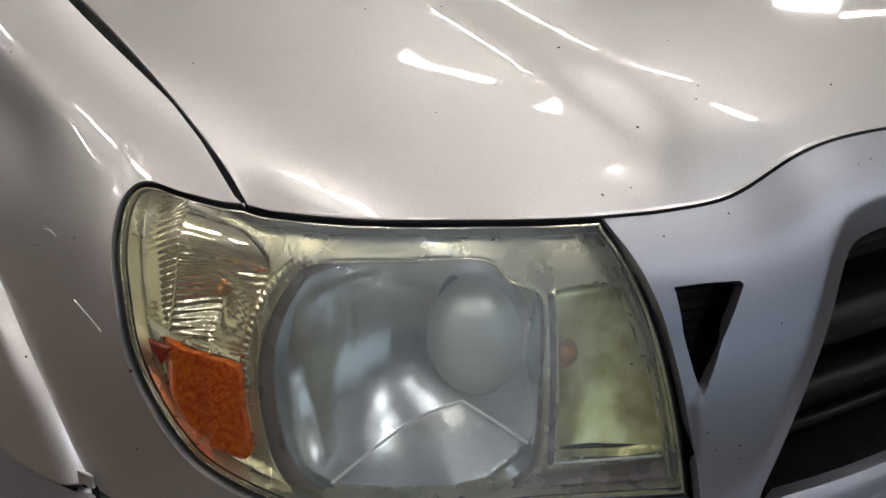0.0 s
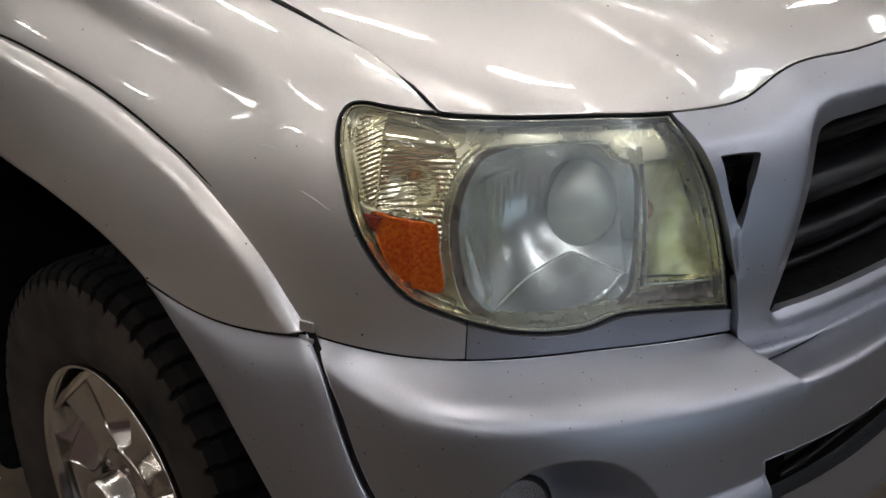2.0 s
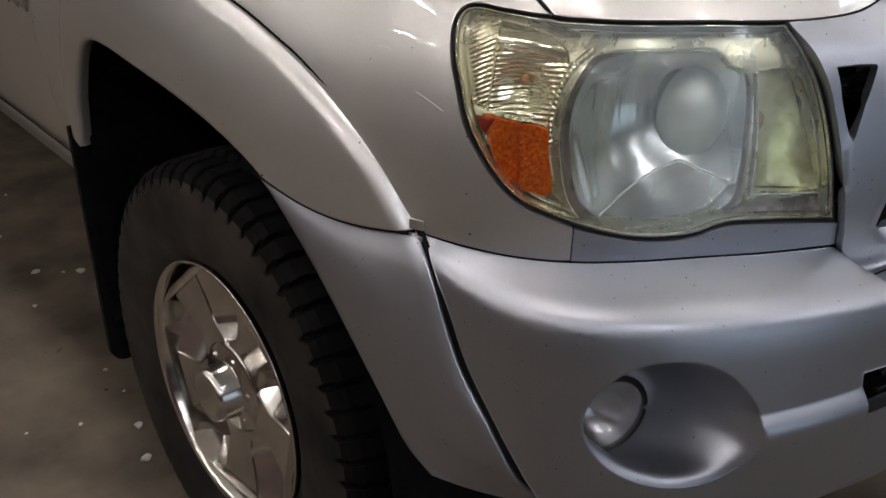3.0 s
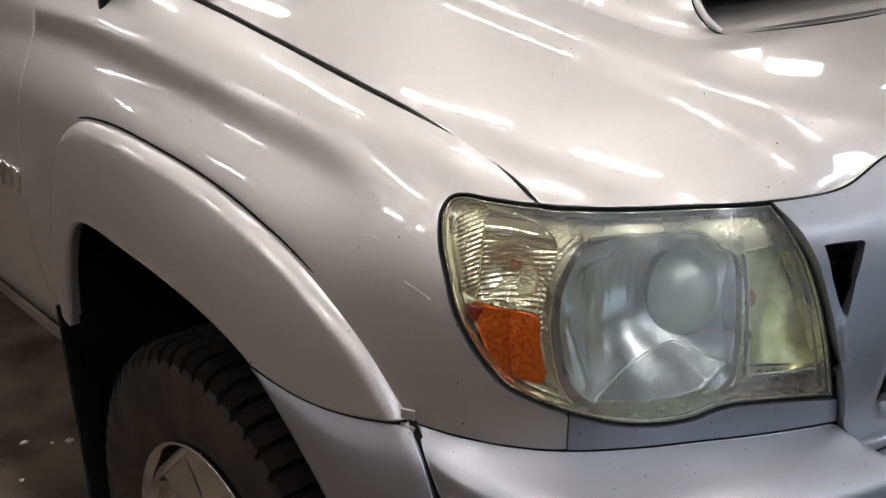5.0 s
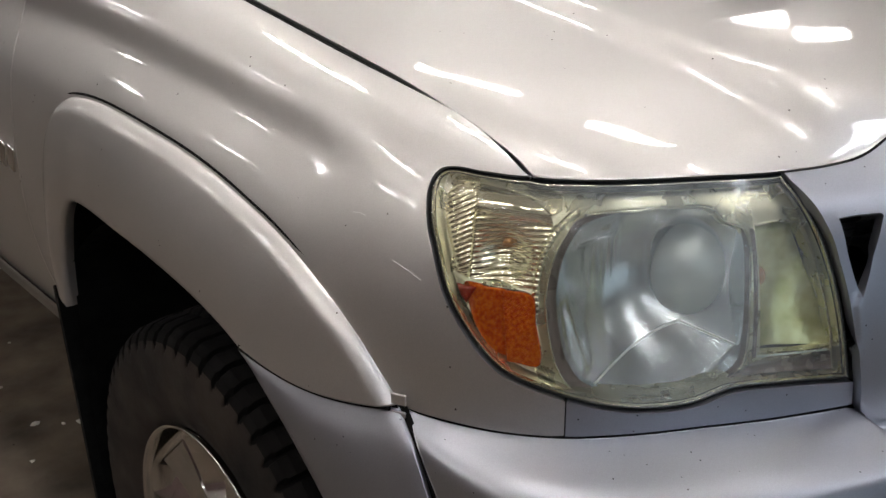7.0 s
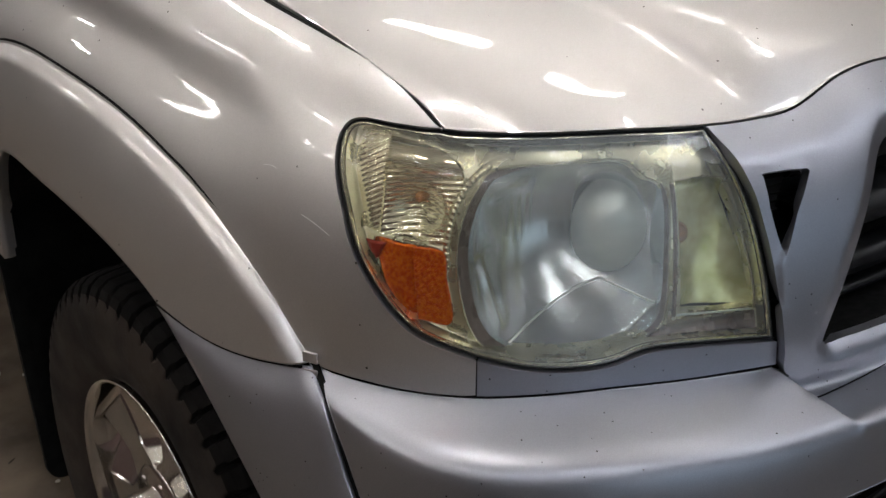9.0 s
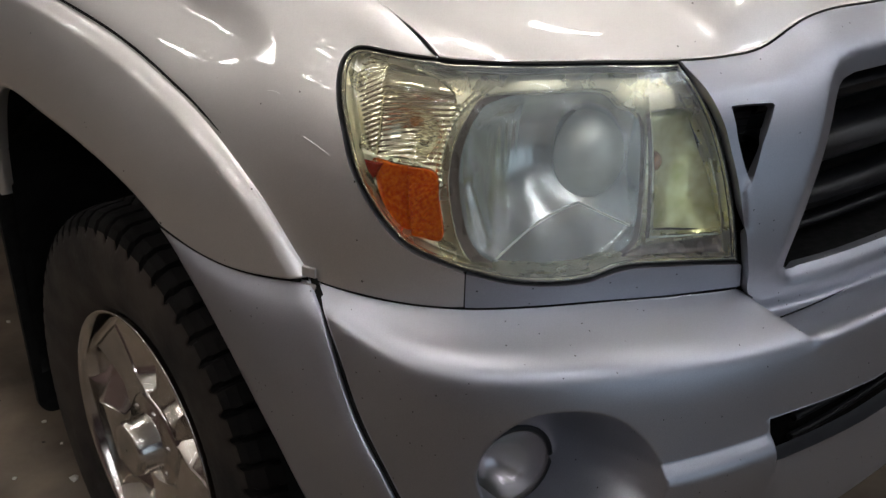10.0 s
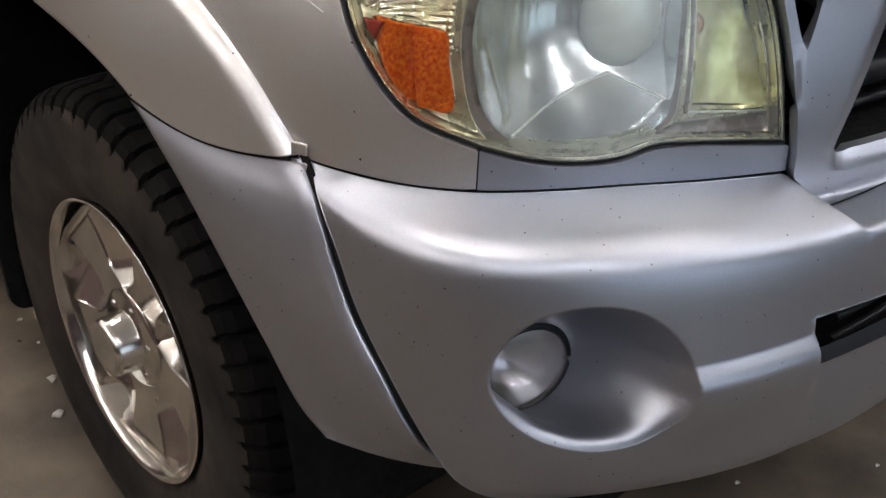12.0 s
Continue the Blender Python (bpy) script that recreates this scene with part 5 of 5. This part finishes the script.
# wheel wells, mud flaps and underbody, all black
for side in (-1, 1):
    rows = []
    for i in range(40):
        ang = math.radians(-25 + 230 * i / 39)
        r = 0.53
        yy, zz = 0.0 + r * 0.95 * math.cos(ang), 0.40 + r * math.sin(ang)
        zz = max(min(zz, 0.955), 0.34)
        yy = min(max(yy, -0.56), 0.36)
        rows.append([(side * x, yy, zz) for x in (0.93, 0.85, 0.75, 0.60, 0.45)])
    loft("wheel_well", rows, RUBBER, truck)
    bm = bmesh.new()
    block(bm, (0.02, 1.1, 0.75), (side * 0.46, -0.05, 0.62))
    part("inner_wall", bm, RUBBER, truck, smooth=False)
    bm = bmesh.new()
    turn_ = np.linspace(0, math.pi / 2, 7)
    half_ = [(0.1325 - 0.03 + 0.03 * math.sin(v), -0.235 + 0.03 - 0.03 * math.cos(v)) for v in turn_] + [(0.1325, 0.235)]
    rim_ = half_ + [(-u, v) for u, v in half_[::-1]]
    sheet = bm.faces.new([bm.verts.new((u, -0.006, v)) for u, v in rim_])
    pulled = bmesh.ops.extrude_face_region(bm, geom=[sheet])["geom"]
    bmesh.ops.translate(bm, vec=(0, 0.012, 0), verts=[v for v in pulled if isinstance(v, bmesh.types.BMVert)])
    bmesh.ops.recalc_face_normals(bm, faces=bm.faces)
    flap = part("mud_flap", bm, RUBBER, truck, "black rubber mud flap", smooth=False)
    flap.location = (side * 0.812, 0.392, 0.484)
    flap.rotation_euler = (math.radians(-7), 0, 0)
bm = bmesh.new()
block(bm, (1.56, 4.7, 0.05), (0, 1.85, 0.53))
part("underbody", bm, RUBBER, truck, smooth=False)
bm = bmesh.new()
block(bm, (1.60, 0.34, 0.03), (0, -0.62, 0.545))
part("splash_guard", bm, RUBBER, truck, smooth=False)
bm = bmesh.new()
block(bm, (1.2, 0.05, 0.5), (0, 0.50, 0.95))
part("firewall", bm, RUBBER, truck, smooth=False)

# ---- the workshop ----
def slab(name, size, at, material, label):
    bm = bmesh.new()
    block(bm, size, at)
    return tagged(part(name, bm, material, smooth=False), label, name.split("_")[0], kind="structure")


slab("floor", (15, 18, 0.2), (0.5, 2, -0.1), CONCRETE, "stained brown concrete workshop floor")
slab("ceiling", (15, 18, 0.2), (0.5, 2, CEILING + 0.1), CEILPAINT, "pale painted workshop ceiling")
slab("wall_north", (15, 0.2, CEILING), (0.5, 11.1, CEILING / 2), WALLPAINT, "plain painted workshop wall")
slab("wall_south", (15, 0.2, CEILING), (0.5, -7.1, CEILING / 2), WALLPAINT, "plain painted workshop wall")
slab("wall_west", (0.2, 17.99, CEILING), (-7.1, 2, CEILING / 2), PALEWALL, "plain painted workshop wall")
slab("wall_east", (0.2, 17.99, CEILING), (8.1, 2, CEILING / 2), WALLPAINT, "plain painted workshop wall")


def ceiling_light(x, y, length=1.2, width=0.16, turn=0.0, tube_glow=TUBE):
    lamp = new("ceiling_light")
    tagged(lamp, "long fluorescent ceiling light with a white diffuser", "ceiling light", "workshop ceiling lights")
    bm = bmesh.new()
    block(bm, (width + 0.04, length + 0.04, 0.05), (0, 0, -0.025), 0.006)
    part("frame", bm, HOUSING, lamp, smooth=False)
    bm = bmesh.new()
    block(bm, (width, length, 0.03), (0, 0, -0.068), 0.006)
    part("diffuser", bm, tube_glow, lamp, smooth=False)
    lamp.location = (x, y, CEILING - 0.001)
    lamp.rotation_euler = (0, 0, turn)
    return lamp


# the row at x = -3.2 is added to brighten the fender and left floor
for x in (-5.0, -3.2, -1.2, 1.05):
    for y in (1.58, 3.10, 5.30, 8.30)[x > 0:]:
        ceiling_light(x, y, 0.58, 0.07)
ceiling_light(1.02, 1.48, 0.68, 0.07)
ceiling_light(1.08, 0.36, 0.55, 0.07, turn=math.radians(24))
# those at x = -3.2, 0.80 and 4.05 are added to brighten hood and front
for x, y in ((-5.0, 0.20), (-3.2, 0.20), (-0.95, 0.10), (-3.2, -1.05), (0.80, -0.85), (4.05, -1.0)):
    ceiling_light(x, y, 0.58, 0.07)
# unseen cool lights ahead of the truck, added to fill bumper and grille surround
for x in (-3.2, -1.2, 1.05, 3.3):
    for y in (-2.42, -3.79):
        ceiling_light(x, y, 0.80, 0.14, tube_glow=COOL_FILL)
ceiling_light(-0.80, -0.42, 0.30, 0.07)
# shorter ones that lie across, over the far side of the truck
for x, y in ((4.05, 0.45), (4.18, 2.12), (4.42, 1.80), (4.05, 3.3), (4.05, 5.3)):
    ceiling_light(x, y, 0.46, 0.065, turn=math.radians(78))

# glowing panes out of view behind the camera, added as cool front fill
bay = new("front_fill")
tagged(bay, "unseen glowing pane strip, added as cool fill light from the front", "window", kind="structure")
for i in range(5):
    bm = bmesh.new()
    block(bm, (0.92, 0.02, 2.3), (-2.2 + i * 1.02, -6.985, 1.35), 0.004)
    part("pane", bm, FRONT_FILL, bay, smooth=False)
    bm = bmesh.new()
    block(bm, (0.10, 0.05, 2.5), (-2.71 + i * 1.02, -6.975, 1.35), 0.004)
    part("mullion", bm, HOUSING, bay, smooth=False)

# crumbs of grit on the floor
grit = new("floor_grit")
tagged(grit, "scattered pale crumbs of grit and dark oil crumbs on concrete", "debris", kind="stuff")
bm = bmesh.new()
rng = random.Random(5)
for i in range(160):
    x, y = rng.uniform(-2.2, 0.9), rng.uniform(-1.4, 2.4)
    r = rng.choice((0.003, 0.004, 0.005, 0.009))
    made = bmesh.ops.create_icosphere(bm, subdivisions=1, radius=r)["verts"]
    for v in made:
        v.co = Vector((v.co.x * rng.uniform(0.8, 1.9) + x, v.co.y * rng.uniform(0.7, 1.5) + y, max(0.0005, v.co.z * 0.7 + r * 0.4)))
part("crumbs", bm, DEBRIS, grit, smooth=False)

# dark twigs and crumbs of dirt that lie behind the wheel
twigs = new("floor_twigs")
tagged(twigs, "dark twigs and crumbs of dirt scattered on concrete", "debris", kind="stuff")
bm = bmesh.new()
for i in range(80):
    x, y = rng.gauss(-1.25, 0.20), rng.gauss(1.25, 0.40)
    r, turn_ = rng.uniform(0.002, 0.0045), rng.uniform(0, math.pi)
    long_ = rng.choice((1.5, 3.0, 6.0, 10.0))
    made = bmesh.ops.create_icosphere(bm, subdivisions=1, radius=r)["verts"]
    for v in made:
        a_, b_ = v.co.x * long_, v.co.y * rng.uniform(0.6, 1.2)
        v.co = Vector((x + a_ * math.cos(turn_) - b_ * math.sin(turn_), y + a_ * math.sin(turn_) + b_ * math.cos(turn_), max(0.0004, v.co.z * 0.5 + r * 0.4)))
part("twigs", bm, DIRT, twigs, smooth=False)
